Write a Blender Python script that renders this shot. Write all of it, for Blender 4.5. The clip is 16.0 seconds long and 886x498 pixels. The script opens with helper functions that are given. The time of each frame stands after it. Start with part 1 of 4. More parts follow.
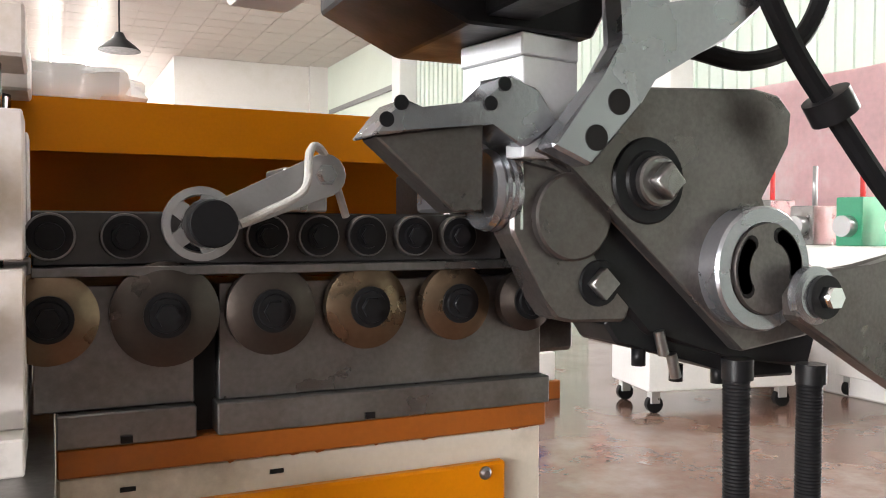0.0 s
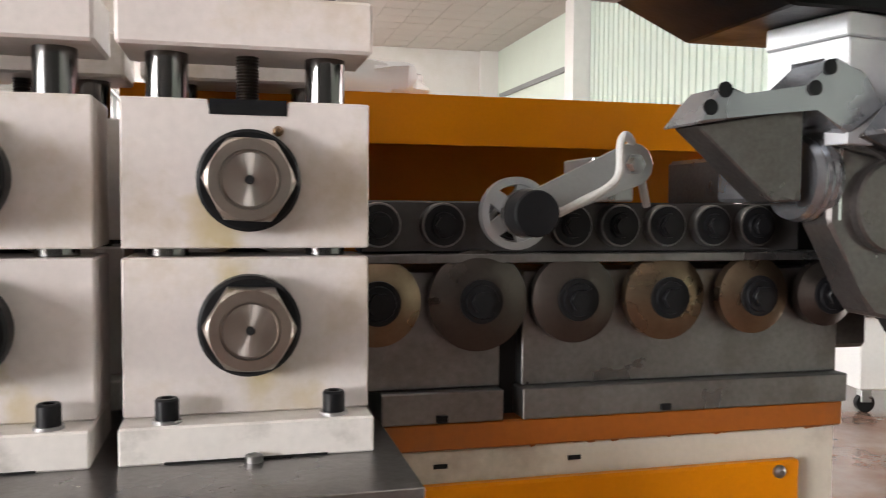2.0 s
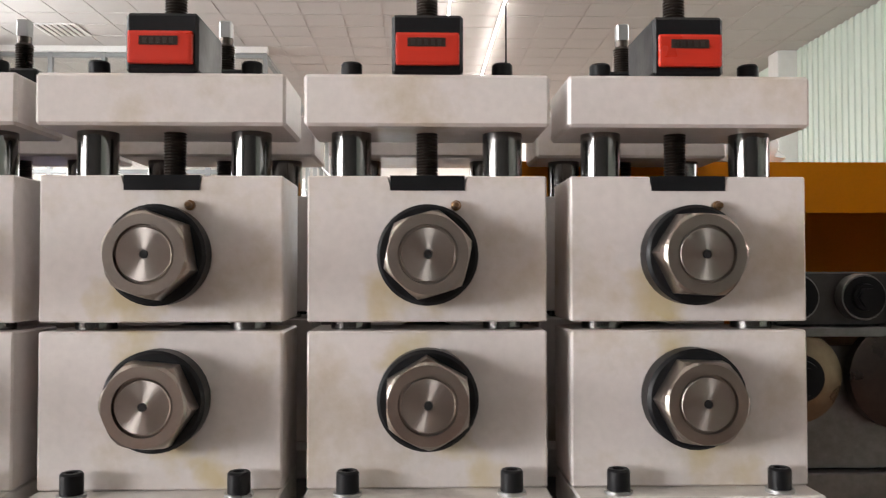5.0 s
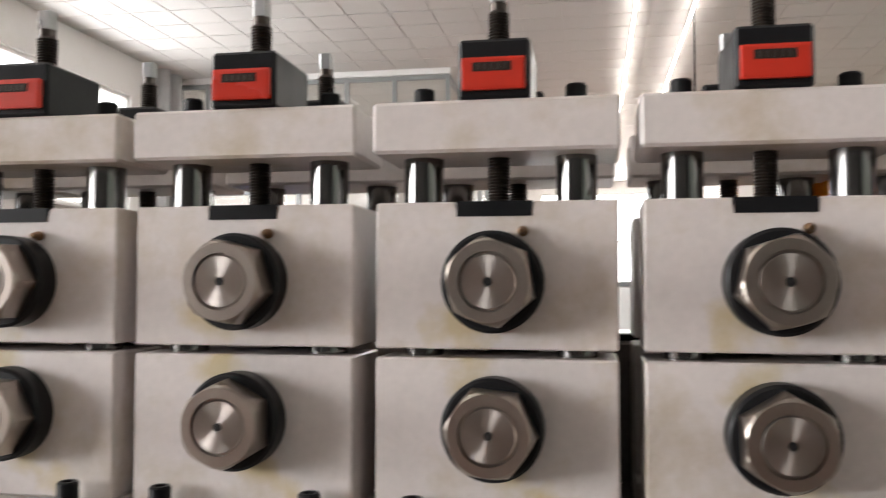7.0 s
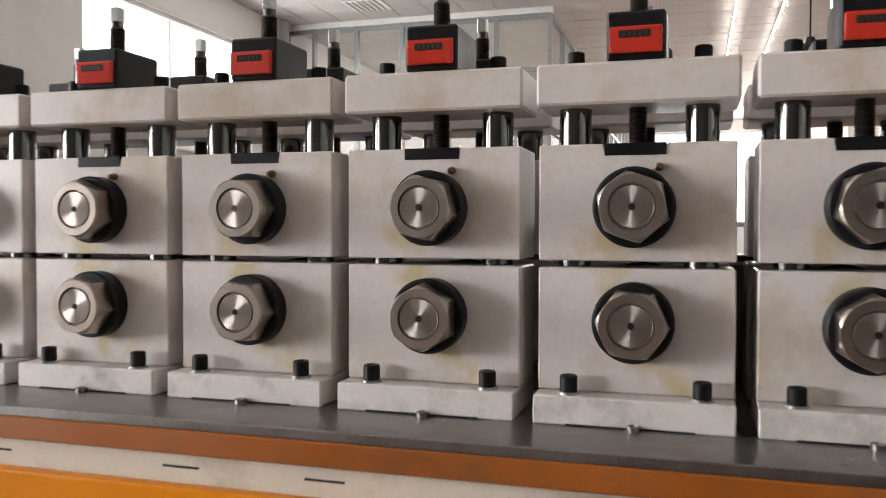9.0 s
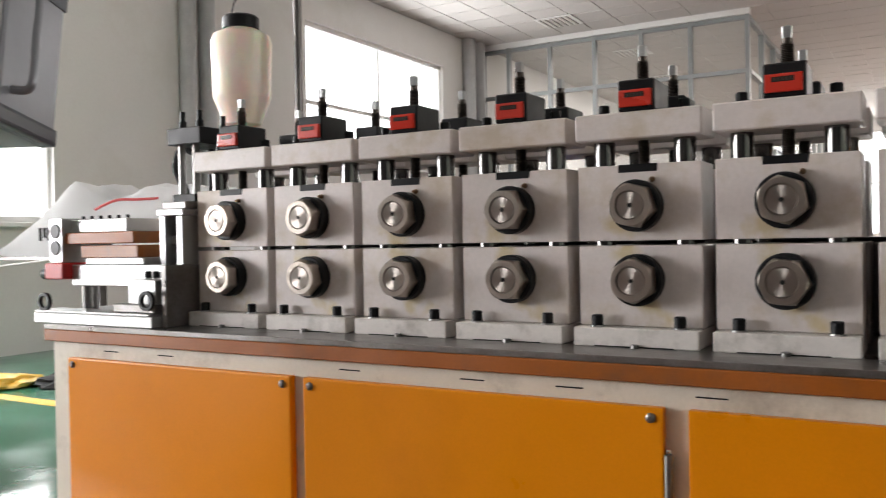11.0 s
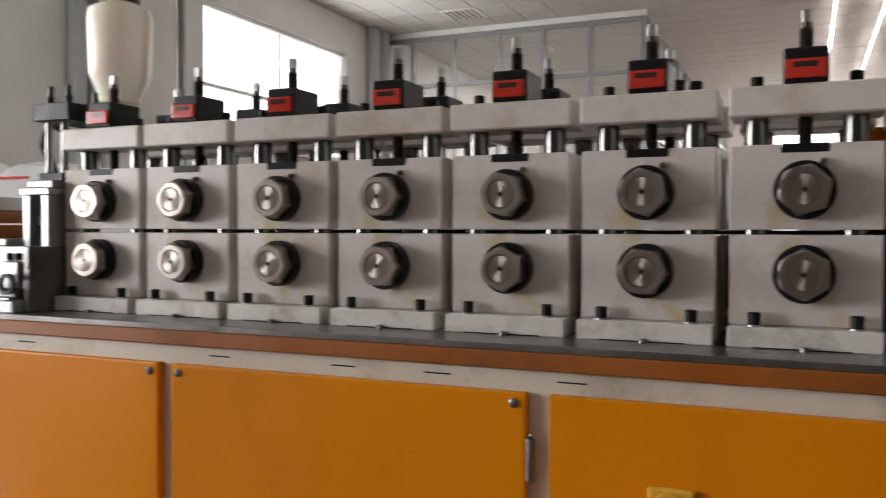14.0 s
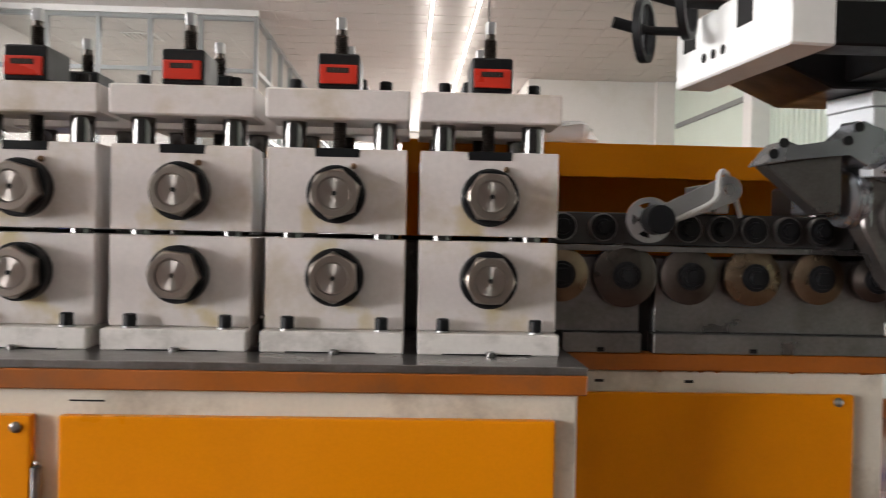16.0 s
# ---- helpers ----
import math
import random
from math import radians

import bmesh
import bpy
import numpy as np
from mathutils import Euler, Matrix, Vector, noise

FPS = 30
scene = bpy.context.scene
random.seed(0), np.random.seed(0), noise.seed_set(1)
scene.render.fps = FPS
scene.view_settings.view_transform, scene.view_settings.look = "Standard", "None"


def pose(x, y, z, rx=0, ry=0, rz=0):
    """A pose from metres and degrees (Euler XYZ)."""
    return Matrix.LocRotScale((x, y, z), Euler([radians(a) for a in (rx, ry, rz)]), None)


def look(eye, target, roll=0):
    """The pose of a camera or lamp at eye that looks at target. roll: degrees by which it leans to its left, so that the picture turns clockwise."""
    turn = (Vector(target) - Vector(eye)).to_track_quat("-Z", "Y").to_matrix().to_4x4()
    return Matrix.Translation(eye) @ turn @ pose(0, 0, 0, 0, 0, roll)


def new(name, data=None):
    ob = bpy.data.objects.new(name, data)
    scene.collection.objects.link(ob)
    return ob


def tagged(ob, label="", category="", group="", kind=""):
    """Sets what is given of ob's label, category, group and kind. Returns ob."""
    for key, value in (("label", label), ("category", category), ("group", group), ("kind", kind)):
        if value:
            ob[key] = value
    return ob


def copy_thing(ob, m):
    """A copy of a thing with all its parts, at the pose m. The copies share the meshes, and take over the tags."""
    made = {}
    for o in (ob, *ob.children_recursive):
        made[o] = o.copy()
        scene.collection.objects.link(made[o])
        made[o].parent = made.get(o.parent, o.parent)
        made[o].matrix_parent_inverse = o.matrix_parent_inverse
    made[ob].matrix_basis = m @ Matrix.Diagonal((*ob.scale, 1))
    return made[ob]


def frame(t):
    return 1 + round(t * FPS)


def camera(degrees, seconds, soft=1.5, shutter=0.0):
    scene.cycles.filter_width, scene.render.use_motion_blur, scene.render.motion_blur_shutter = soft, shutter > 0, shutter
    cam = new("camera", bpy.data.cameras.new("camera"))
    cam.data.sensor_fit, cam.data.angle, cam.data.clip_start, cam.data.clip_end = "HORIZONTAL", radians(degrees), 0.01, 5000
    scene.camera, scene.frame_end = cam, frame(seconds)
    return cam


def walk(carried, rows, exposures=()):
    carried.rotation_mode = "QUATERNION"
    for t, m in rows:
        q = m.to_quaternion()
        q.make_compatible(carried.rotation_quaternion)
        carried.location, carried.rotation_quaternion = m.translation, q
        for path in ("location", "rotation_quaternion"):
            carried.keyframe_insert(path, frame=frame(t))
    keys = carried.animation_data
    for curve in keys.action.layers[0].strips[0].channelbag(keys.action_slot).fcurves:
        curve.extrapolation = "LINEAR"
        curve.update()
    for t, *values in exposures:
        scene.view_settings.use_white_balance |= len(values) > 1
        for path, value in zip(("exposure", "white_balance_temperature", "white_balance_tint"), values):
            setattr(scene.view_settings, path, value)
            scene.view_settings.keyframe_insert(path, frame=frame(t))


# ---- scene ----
cam = camera(56.0, 16.0, soft=1.0, shutter=0.4)
PATH = [
    (0, (0.136, -0.855, 1.074), (0.988, 0.954, 1.018), 0.2),
    (0.5, (0.13, -0.851, 1.075), (0.958, 0.968, 1.008), 0.2),
    (1, (0.095, -0.833, 1.074), (0.847, 1.019, 1.004), 0.3),
    (1.5, (0.042, -0.821, 1.078), (0.636, 1.087, 1.006), 0.1),
    (2, (-0.014, -0.805, 1.08), (0.473, 1.132, 0.982), 0.4),
    (2.5, (-0.053, -0.798, 1.072), (0.319, 1.165, 0.988), 0.2),
    (3, (-0.111, -0.792, 1.068), (0.17, 1.187, 0.995), -0.3),
    (3.5, (-0.115, -0.792, 1.076), (0.024, 1.2, 0.973), -0.6),
    (4, (-0.159, -0.792, 1.078), (-0.089, 1.206, 1.013), -0.2),
    (4.2, (-0.179, -0.79, 1.081), (-0.125, 1.209, 1.038), -0.1),
    (6.3, (-0.364, -0.79, 1.098), (-0.301, 1.203, 1.246), 0.1),
    (6.5, (-0.375, -0.787, 1.1), (-0.408, 1.208, 1.24), 0.0),
    (7, (-0.409, -0.774, 1.1), (-0.764, 1.192, 1.189), 0.1),
    (7.5, (-0.467, -0.786, 1.098), (-0.95, 1.155, 1.111), -0.0),
    (8, (-0.495, -0.795, 1.102), (-1.029, 1.132, 1.093), -0.5),
    (8.2, (-0.499, -0.797, 1.101), (-1.046, 1.127, 1.058), -0.4),
    (10.3, (-0.288, -1.456, 1.045), (-1.07, 0.385, 1.013), -0.1),
    (10.5, (-0.288, -1.468, 1.045), (-1.14, 0.341, 1.014), -0.4),
    (11, (-0.299, -1.486, 1.047), (-1.302, 0.244, 1.027), -1.0),
    (11.5, (-0.315, -1.499, 1.049), (-1.476, 0.13, 1.022), -1.6),
    (12, (-0.329, -1.51, 1.048), (-1.624, 0.014, 1.022), -1.6),
    (12.5, (-0.334, -1.514, 1.049), (-1.711, -0.064, 1.034), -1.6),
    (13, (-0.321, -1.504, 1.046), (-1.587, 0.045, 1.03), -0.7),
    (13.5, (-0.291, -1.48, 1.043), (-1.369, 0.204, 1.009), -0.4),
    (14, (-0.248, -1.46, 1.039), (-1.046, 0.374, 0.994), 0.1),
    (14.5, (-0.222, -1.434, 1.039), (-0.802, 0.48, 0.99), 0.6),
    (15, (-0.194, -1.403, 1.042), (-0.538, 0.567, 1.002), 0.8),
    (15.5, (-0.166, -1.39, 1.042), (-0.304, 0.605, 1.008), 1.0),
    (16, (-0.13, -1.366, 1.041), (-0.049, 0.633, 1.009), 1.2),
]
EXPOSURES = [(0.0, 0.3), (1.5, 0.25), (2.0, 0.12), (3.5, -0.05), (4.2, -0.1), (6.3, -0.35), (7.0, -0.35), (8.2, -0.47), (10.3, -0.7), (11.0, -0.82), (12.0, -1.3), (12.6, -1.72), (13.0, -1.58), (13.5, -1.35), (14.5, -0.9), (15.5, -0.5), (16.0, -0.46)]
walk(cam, [(t, look(eye, target, roll)) for t, eye, target, roll in PATH], EXPOSURES)

# ---- world, daylight through the windows ----
world = bpy.data.worlds.new("world")
scene.world = world
world.use_nodes = True
wn = world.node_tree.nodes
sky = wn.new("ShaderNodeTexSky")
sky.sky_type = "NISHITA"
sky.sun_disc = False
sky.sun_elevation, sky.sun_rotation = radians(42), radians(250)
wn["Background"].inputs[1].default_value = 0.15
world.node_tree.links.new(sky.outputs[0], wn["Background"].inputs[0])

WX0, WX1, WY0, WY1, CEIL = -8.0, 6.3, -10.0, 30.0, 4.92
NY = 19.0


def area(name, loc, aim, sx, sy, watts, color):
    d = bpy.data.lights.new(name, "AREA")
    d.shape, d.size, d.size_y, d.energy, d.color = "RECTANGLE", sx, sy, watts, color
    o = new(name, d)
    o.matrix_world = look(loc, aim)
    return tagged(o, kind="structure")


# window daylight (in the openings of the wall with the windows) and the far glazing
area("window_light_west", (WX0 + 0.05, -3.5, 1.95), (0, -3.5, 1.6), 5.0, 2.1, 1050, (1.0, 0.985, 1.0))
area("window_light_mid", (WX0 + 0.05, 1.7, 2.8), (0, 1.7, 2.0), 4.2, 2.8, 420, (0.97, 0.98, 1.0))
area("window_light_far", (WX0 + 0.05, 9.95, 3.3), (0, 9.9, 2.8), 3.6, 1.8, 240, (0.97, 0.98, 1.0))
area("window_light_back", (0.0, WY1 - 0.05, 2.8), (0.0, 0, 1.8), 4.4, 3.4, 700, (1.0, 0.98, 0.96))
# Added source at an unseen east opening, brightens the right of the hall.
area("gate_light", (WX1 - 0.06, 1.75, 1.7), (0, 2.6, 1.2), 2.5, 3.0, 260, (1.0, 0.97, 0.95))
# Two panels for the tube rows; the third is added to light the office.
for lx, ly, ew, lsx, lsy in ((0.55, 15.0, 330, 1.0, 5.0), (0.55, 21.0, 700, 1.0, 5.0), (-5.4, 18.0, 260, 3.0, 5.0)):
    area("tube_light", (lx, ly, CEIL - 0.09), (lx, ly, 0), lsx, lsy, ew, (1.0, 0.95, 0.9))
sun = bpy.data.lights.new("sun", "SUN")
sun.energy, sun.angle, sun.color = 2.5, radians(0.5), (1.0, 0.95, 0.86)
so = new("sun", sun)
so.matrix_world = look((-14.0, 4.0, 9.0), (-8.0, 3.0, 0.0))


# ---- materials ----
def mat(name, color, rough=0.5, metal=0.0, var=0.12, scale=6.0, fine=60.0, bump=0.05, stain=None, stain_amt=0.0, stain_scale=3.0, vary=0.0, coat=0.0, aniso=(1, 1, 1), rvar=0.1):
    m = bpy.data.materials.new(name)
    m.use_nodes = True
    nt = m.node_tree
    n, l = nt.nodes, nt.links
    b = n["Principled BSDF"]
    b.inputs["Metallic"].default_value = metal
    b.inputs["Coat Weight"].default_value = coat
    tc = n.new("ShaderNodeTexCoord")
    mp = n.new("ShaderNodeMapping")
    mp.inputs["Scale"].default_value = aniso
    l.new(tc.outputs["Object"], mp.inputs["Vector"])
    big, small = n.new("ShaderNodeTexNoise"), n.new("ShaderNodeTexNoise")
    big.inputs["Scale"].default_value, small.inputs["Scale"].default_value = scale, fine
    big.inputs["Detail"].default_value, small.inputs["Detail"].default_value = 5, 3
    oi = n.new("ShaderNodeObjectInfo")
    sh = n.new("ShaderNodeVectorMath")
    sh.operation = "ADD"
    mul = n.new("ShaderNodeVectorMath")
    mul.operation = "SCALE"
    cmb = n.new("ShaderNodeCombineXYZ")
    for i in range(3):
        l.new(oi.outputs["Random"], cmb.inputs[i])
    l.new(cmb.outputs[0], mul.inputs[0])
    mul.inputs["Scale"].default_value = 17.0
    l.new(mp.outputs[0], sh.inputs[0])
    l.new(mul.outputs[0], sh.inputs[1])
    for t in (big, small):
        l.new(sh.outputs[0], t.inputs["Vector"])
    mixf = n.new("ShaderNodeMix")
    mixf.data_type = "FLOAT"
    mixf.inputs[0].default_value = 0.4
    l.new(big.outputs[0], mixf.inputs[2])
    l.new(small.outputs[0], mixf.inputs[3])
    ramp = n.new("ShaderNodeMapRange")
    ramp.inputs[1].default_value, ramp.inputs[2].default_value = 0.3, 0.7
    ramp.inputs[3].default_value, ramp.inputs[4].default_value = 1 - var, 1 + var
    l.new(mixf.outputs[0], ramp.inputs[0])
    val = ramp.outputs[0]
    if vary:
        rr = n.new("ShaderNodeMapRange")
        rr.inputs[3].default_value, rr.inputs[4].default_value = 1 - vary, 1 + vary
        l.new(oi.outputs["Random"], rr.inputs[0])
        mm = n.new("ShaderNodeMath")
        mm.operation = "MULTIPLY"
        l.new(val, mm.inputs[0])
        l.new(rr.outputs[0], mm.inputs[1])
        val = mm.outputs[0]
    cs = n.new("ShaderNodeVectorMath")
    cs.operation = "SCALE"
    cs.inputs[0].default_value = color[:3]
    l.new(val, cs.inputs["Scale"])
    col = cs.outputs[0]
    if stain:
        st = n.new("ShaderNodeTexNoise")
        st.inputs["Scale"].default_value, st.inputs["Detail"].default_value, st.inputs["Roughness"].default_value = stain_scale, 8, 0.65
        l.new(sh.outputs[0], st.inputs["Vector"])
        sr = n.new("ShaderNodeMapRange")
        sr.inputs[1].default_value, sr.inputs[2].default_value, sr.inputs[4].default_value = 0.5, 0.68, stain_amt
        l.new(st.outputs[0], sr.inputs[0])
        mx = n.new("ShaderNodeMix")
        mx.data_type = "RGBA"
        mx.inputs[7].default_value = (*stain, 1)
        l.new(sr.outputs[0], mx.inputs[0])
        l.new(col, mx.inputs[6])
        col = mx.outputs[2]
    l.new(col, b.inputs["Base Color"])
    rm = n.new("ShaderNodeMapRange")
    rm.inputs[1].default_value, rm.inputs[2].default_value = 0.3, 0.7
    rm.inputs[3].default_value, rm.inputs[4].default_value = max(0.02, rough - rvar), min(1, rough + rvar)
    l.new(big.outputs[0], rm.inputs[0])
    l.new(rm.outputs[0], b.inputs["Roughness"])
    if bump:
        bp = n.new("ShaderNodeBump")
        bp.inputs["Strength"].default_value, bp.inputs["Distance"].default_value = bump, 0.004
        l.new(small.outputs[0], bp.inputs["Height"])
        l.new(bp.outputs[0], b.inputs["Normal"])
    return m


def glow(name, color, strength):
    m = bpy.data.materials.new(name)
    m.use_nodes = True
    b = m.node_tree.nodes["Principled BSDF"]
    b.inputs["Base Color"].default_value = (*[c * 0.6 for c in color], 1)
    b.inputs["Emission Color"].default_value = (*color, 1)
    b.inputs["Emission Strength"].default_value = strength
    return m


def glassy(name, color, rough=0.02, alpha=0.25):
    m = bpy.data.materials.new(name)
    m.use_nodes = True
    b = m.node_tree.nodes["Principled BSDF"]
    b.inputs["Base Color"].default_value = (*color, 1)
    b.inputs["Roughness"].default_value = rough
    b.inputs["Alpha"].default_value = alpha
    return m


M_STAND = mat("stand_paint", (0.70, 0.64, 0.615), 0.42, 0, 0.09, 7, 120, 0.03, (0.50, 0.41, 0.29), 0.7, 7)


def oil_marks(m, centres):
    """Yellowish oil stains that have run out round the shafts, with a ragged edge."""
    nt = m.node_tree
    n, l = nt.nodes, nt.links
    b = n["Principled BSDF"]
    old = b.inputs["Base Color"].links[0].from_socket
    tc = n.new("ShaderNodeTexCoord")
    ns = n.new("ShaderNodeTexNoise")
    ns.inputs["Scale"].default_value, ns.inputs["Detail"].default_value = 26, 6
    oi = n.new("ShaderNodeObjectInfo")
    wv = n.new("ShaderNodeVectorMath")
    wv.operation = "MULTIPLY_ADD"
    wv.inputs[1].default_value = (1, 1, 1)
    l.new(tc.outputs["Object"], wv.inputs[0])
    l.new(oi.outputs["Random"], wv.inputs[2])
    l.new(wv.outputs[0], ns.inputs["Vector"])
    for cx, cz, r in centres:
        d = n.new("ShaderNodeVectorMath")
        d.operation = "DISTANCE"
        d.inputs[1].default_value = (cx, 0, cz)
        l.new(tc.outputs["Object"], d.inputs[0])
        ad = n.new("ShaderNodeMath")
        ad.operation = "MULTIPLY_ADD"
        ad.inputs[1].default_value = 0.09
        l.new(ns.outputs[0], ad.inputs[0])
        l.new(d.outputs["Value"], ad.inputs[2])
        mr = n.new("ShaderNodeMapRange")
        mr.inputs[1].default_value, mr.inputs[2].default_value = r + 0.03, r + 0.055
        mr.inputs[3].default_value, mr.inputs[4].default_value = 0.75, 0.0
        l.new(ad.outputs[0], mr.inputs[0])
        mx = n.new("ShaderNodeMix")
        mx.data_type = "RGBA"
        mx.inputs[7].default_value = (0.55, 0.44, 0.22, 1)
        l.new(mr.outputs[0], mx.inputs[0])
        l.new(old, mx.inputs[6])
        old = mx.outputs[2]
    l.new(old, b.inputs["Base Color"])


oil_marks(M_STAND, [(-0.03, 1.07, 0.03), (0.012, 0.925, 0.018), (-0.02, 1.015, 0.02), (0.05, 0.90, 0.012)])
M_BASE = mat("base_paint", (0.70, 0.655, 0.62), 0.4, 0, 0.09, 9, 110, 0.05, (0.33, 0.30, 0.27), 0.75, 12)
M_STEEL = mat("ground_steel", (0.25, 0.24, 0.235), 0.34, 0.9, 0.24, 8, 140, 0.06, (0.14, 0.12, 0.10), 0.6, 10)
M_NUT = mat("nut_steel", (0.42, 0.37, 0.325), 0.32, 1.0, 0.06, 25, 220, 0.0, rvar=0.02)
M_HUB = mat("turned_steel", (0.37, 0.33, 0.3), 0.38, 1.0, 0.05, 25, 260, 0.0, rvar=0.02)
hub = M_HUB.node_tree.nodes["Principled BSDF"]
hub.inputs["Anisotropic"].default_value = 0.92
tgn = M_HUB.node_tree.nodes.new("ShaderNodeTangent")
tgn.direction_type, tgn.axis = "RADIAL", "Y"
M_HUB.node_tree.links.new(tgn.outputs[0], hub.inputs["Tangent"])
M_PILLAR = mat("polished_pillar", (0.15, 0.145, 0.14), 0.13, 1.0, 0.05, 10, 80, 0.0)
M_SHEET = mat("white_sheeting", (0.92, 0.92, 0.92), 0.45, 0, 0.03, 5, 40, 0.2)
tn = M_SHEET.node_tree
trn, mxs = tn.nodes.new("ShaderNodeBsdfTranslucent"), tn.nodes.new("ShaderNodeMixShader")
trn.inputs["Color"].default_value = (0.97, 0.97, 0.97, 1)
mxs.inputs[0].default_value = 0.72
tn.links.new(tn.nodes["Principled BSDF"].outputs[0], mxs.inputs[1])
tn.links.new(trn.outputs[0], mxs.inputs[2])
tn.links.new(mxs.outputs[0], tn.nodes["Material Output"].inputs["Surface"])
M_CREAM_B = mat("beige_cabinet_paint", (0.36, 0.315, 0.25), 0.5, 0, 0.04, 3, 120, 0.05)
M_CHROME = mat("chrome_bar", (0.72, 0.72, 0.72), 0.14, 1.0, 0.05, 10, 80, 0.0)
M_BLACK = mat("blackened_steel", (0.009, 0.009, 0.01), 0.4, 0.0, 0.2, 20, 160, 0.05)
M_RUBBER = mat("black_rubber", (0.006, 0.006, 0.007), 0.6, 0.0, 0.2, 20, 160, 0.1)
# Near-black for holes, chips and print, and for shade painted in gaps.
M_DARK = mat("dark_marks_and_shade", (0.015, 0.014, 0.014), 0.7)
M_ORANGE = mat("orange_powder_coat", (0.76, 0.25, 0.002), 0.36, 0, 0.06, 3, 240, 0.05, (0.5, 0.15, 0.004), 0.3, 2)
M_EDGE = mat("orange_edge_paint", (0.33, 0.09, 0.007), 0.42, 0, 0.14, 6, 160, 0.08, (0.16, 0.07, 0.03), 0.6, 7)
M_CREAM = mat("cream_frame_paint", (0.70, 0.64, 0.54), 0.45, 0, 0.07, 5, 150, 0.06, (0.2, 0.15, 0.1), 0.6, 5)
M_RED = mat("red_counter_plastic", (0.56, 0.032, 0.015), 0.3, 0, 0.05)
M_SCREENG = mat("counter_window", (0.05, 0.035, 0.03), 0.15)
M_BRASS = mat("brass", (0.22, 0.13, 0.07), 0.35, 0.9)
M_BRONZE = mat("bronze_steel_roll", (0.20, 0.145, 0.095), 0.3, 0.95, 0.12, 20, 200, 0.04, (0.12, 0.08, 0.05), 0.5, 12)
M_DKBAR = mat("oily_dark_steel", (0.075, 0.07, 0.068), 0.4, 0.6, 0.2, 9, 120, 0.05, (0.03, 0.026, 0.023), 0.6, 8)
M_ROLL = mat("dark_steel_roll", (0.075, 0.062, 0.054), 0.36, 0.9, 0.16, 18, 160, 0.04)
M_ALU = mat("brushed_aluminium", (0.44, 0.44, 0.44), 0.36, 0.85, 0.07, 12, 200, 0.04)
M_ARCH = mat("grey_machined_steel", (0.15, 0.138, 0.132), 0.33, 0.8, 0.3, 7, 170, 0.06, (0.07, 0.05, 0.04), 0.55, 6)
M_ARCHL = mat("light_machined_steel", (0.34, 0.35, 0.37), 0.26, 0.85, 0.1, 10, 160, 0.04)
M_BRIGHT = mat("bright_ground_steel", (0.66, 0.67, 0.69), 0.4, 0.35, 0.06, 10, 160, 0.03)
M_WALL = mat("wall_plaster", (0.74, 0.72, 0.70), 0.85, 0, 0.04, 1.2, 30, 0.1, (0.6, 0.57, 0.5), 0.4, 0.8)
# Kept dark so the unseen south wall returns little bounce light.
M_SOUTH = mat("dark_unseen_wall", (0.12, 0.118, 0.115), 0.85, 0, 0.05, 1.2, 30, 0.1)
M_WALLG = mat("wall_pale_green", (0.66, 0.74, 0.66), 0.8, 0, 0.04, 1.5, 30, 0.1)
M_CEIL = mat("ceiling_tile", (0.56, 0.535, 0.51), 0.9, 0, 0.04, 0.8, 40, 0.05)
M_GRID = mat("ceiling_grid", (0.5, 0.48, 0.45), 0.5)
M_GREEN = mat("green_floor_paint", (0.02, 0.15, 0.085), 0.13, 0, 0.12, 2, 40, 0.05, (0.42, 0.44, 0.42), 0.75, 0.9)
M_FLOOR = mat("worn_red_concrete", (0.16, 0.085, 0.062), 0.16, 0, 0.2, 1.4, 30, 0.06, (0.3, 0.24, 0.2), 0.6, 1.4)
M_YELLOW = mat("yellow_line_paint", (0.75, 0.45, 0.05), 0.5, 0, 0.1, 5, 60, 0.05, (0.35, 0.35, 0.3), 0.6, 4)
M_FRAME = mat("partition_frame", (0.26, 0.27, 0.27), 0.4, 0.3)
M_GLASS = glassy("partition_glass", (0.75, 0.85, 0.8), 0.03, 0.07)
M_WHITE = mat("white_metal", (0.78, 0.77, 0.75), 0.5, 0, 0.05)
M_PLASTIC = glassy("milky_wrap", (0.85, 0.85, 0.86), 0.25, 0.8)
M_JUG = mat("milky_jug", (0.82, 0.74, 0.64), 0.4, 0, 0.04, 8, 50, 0.03)
M_JUG.node_tree.nodes["Principled BSDF"].inputs["Subsurface Weight"].default_value = 0.5
M_HMI = mat("hmi_aluminium", (0.27, 0.28, 0.31), 0.4, 0.4, 0.05)
M_HMIDARK = mat("hmi_dark", (0.035, 0.04, 0.055), 0.35, 0.1, 0.1)
M_SCREEN = glow("lit_screen", (0.32, 0.52, 0.70), 0.95)
M_GREENLAMP = glow("green_lamp", (0.02, 0.9, 0.3), 1.3)
M_REDBTN = mat("red_button", (0.5, 0.02, 0.02), 0.4)
M_PINK = mat("faded_red_banner", (0.82, 0.55, 0.57), 0.8, 0, 0.12, 1.5, 20, 0.05, (0.86, 0.76, 0.76), 0.8, 1.5)
M_MGREEN = mat("green_machine_paint", (0.03, 0.25, 0.13), 0.4)
for m_, sp in ((M_ORANGE, 0.2), (M_RUBBER, 0.2), (M_BLACK, 0.22), (M_DARK, 0.2)):
    m_.node_tree.nodes["Principled BSDF"].inputs["Specular IOR Level"].default_value = sp
M_WRAP = mat("spiral_wrap", (0.5, 0.49, 0.47), 0.4, 0, 0.08, 30, 300, 0.3)
M_BLUE = mat("blue_plastic", (0.03, 0.08, 0.55), 0.5)
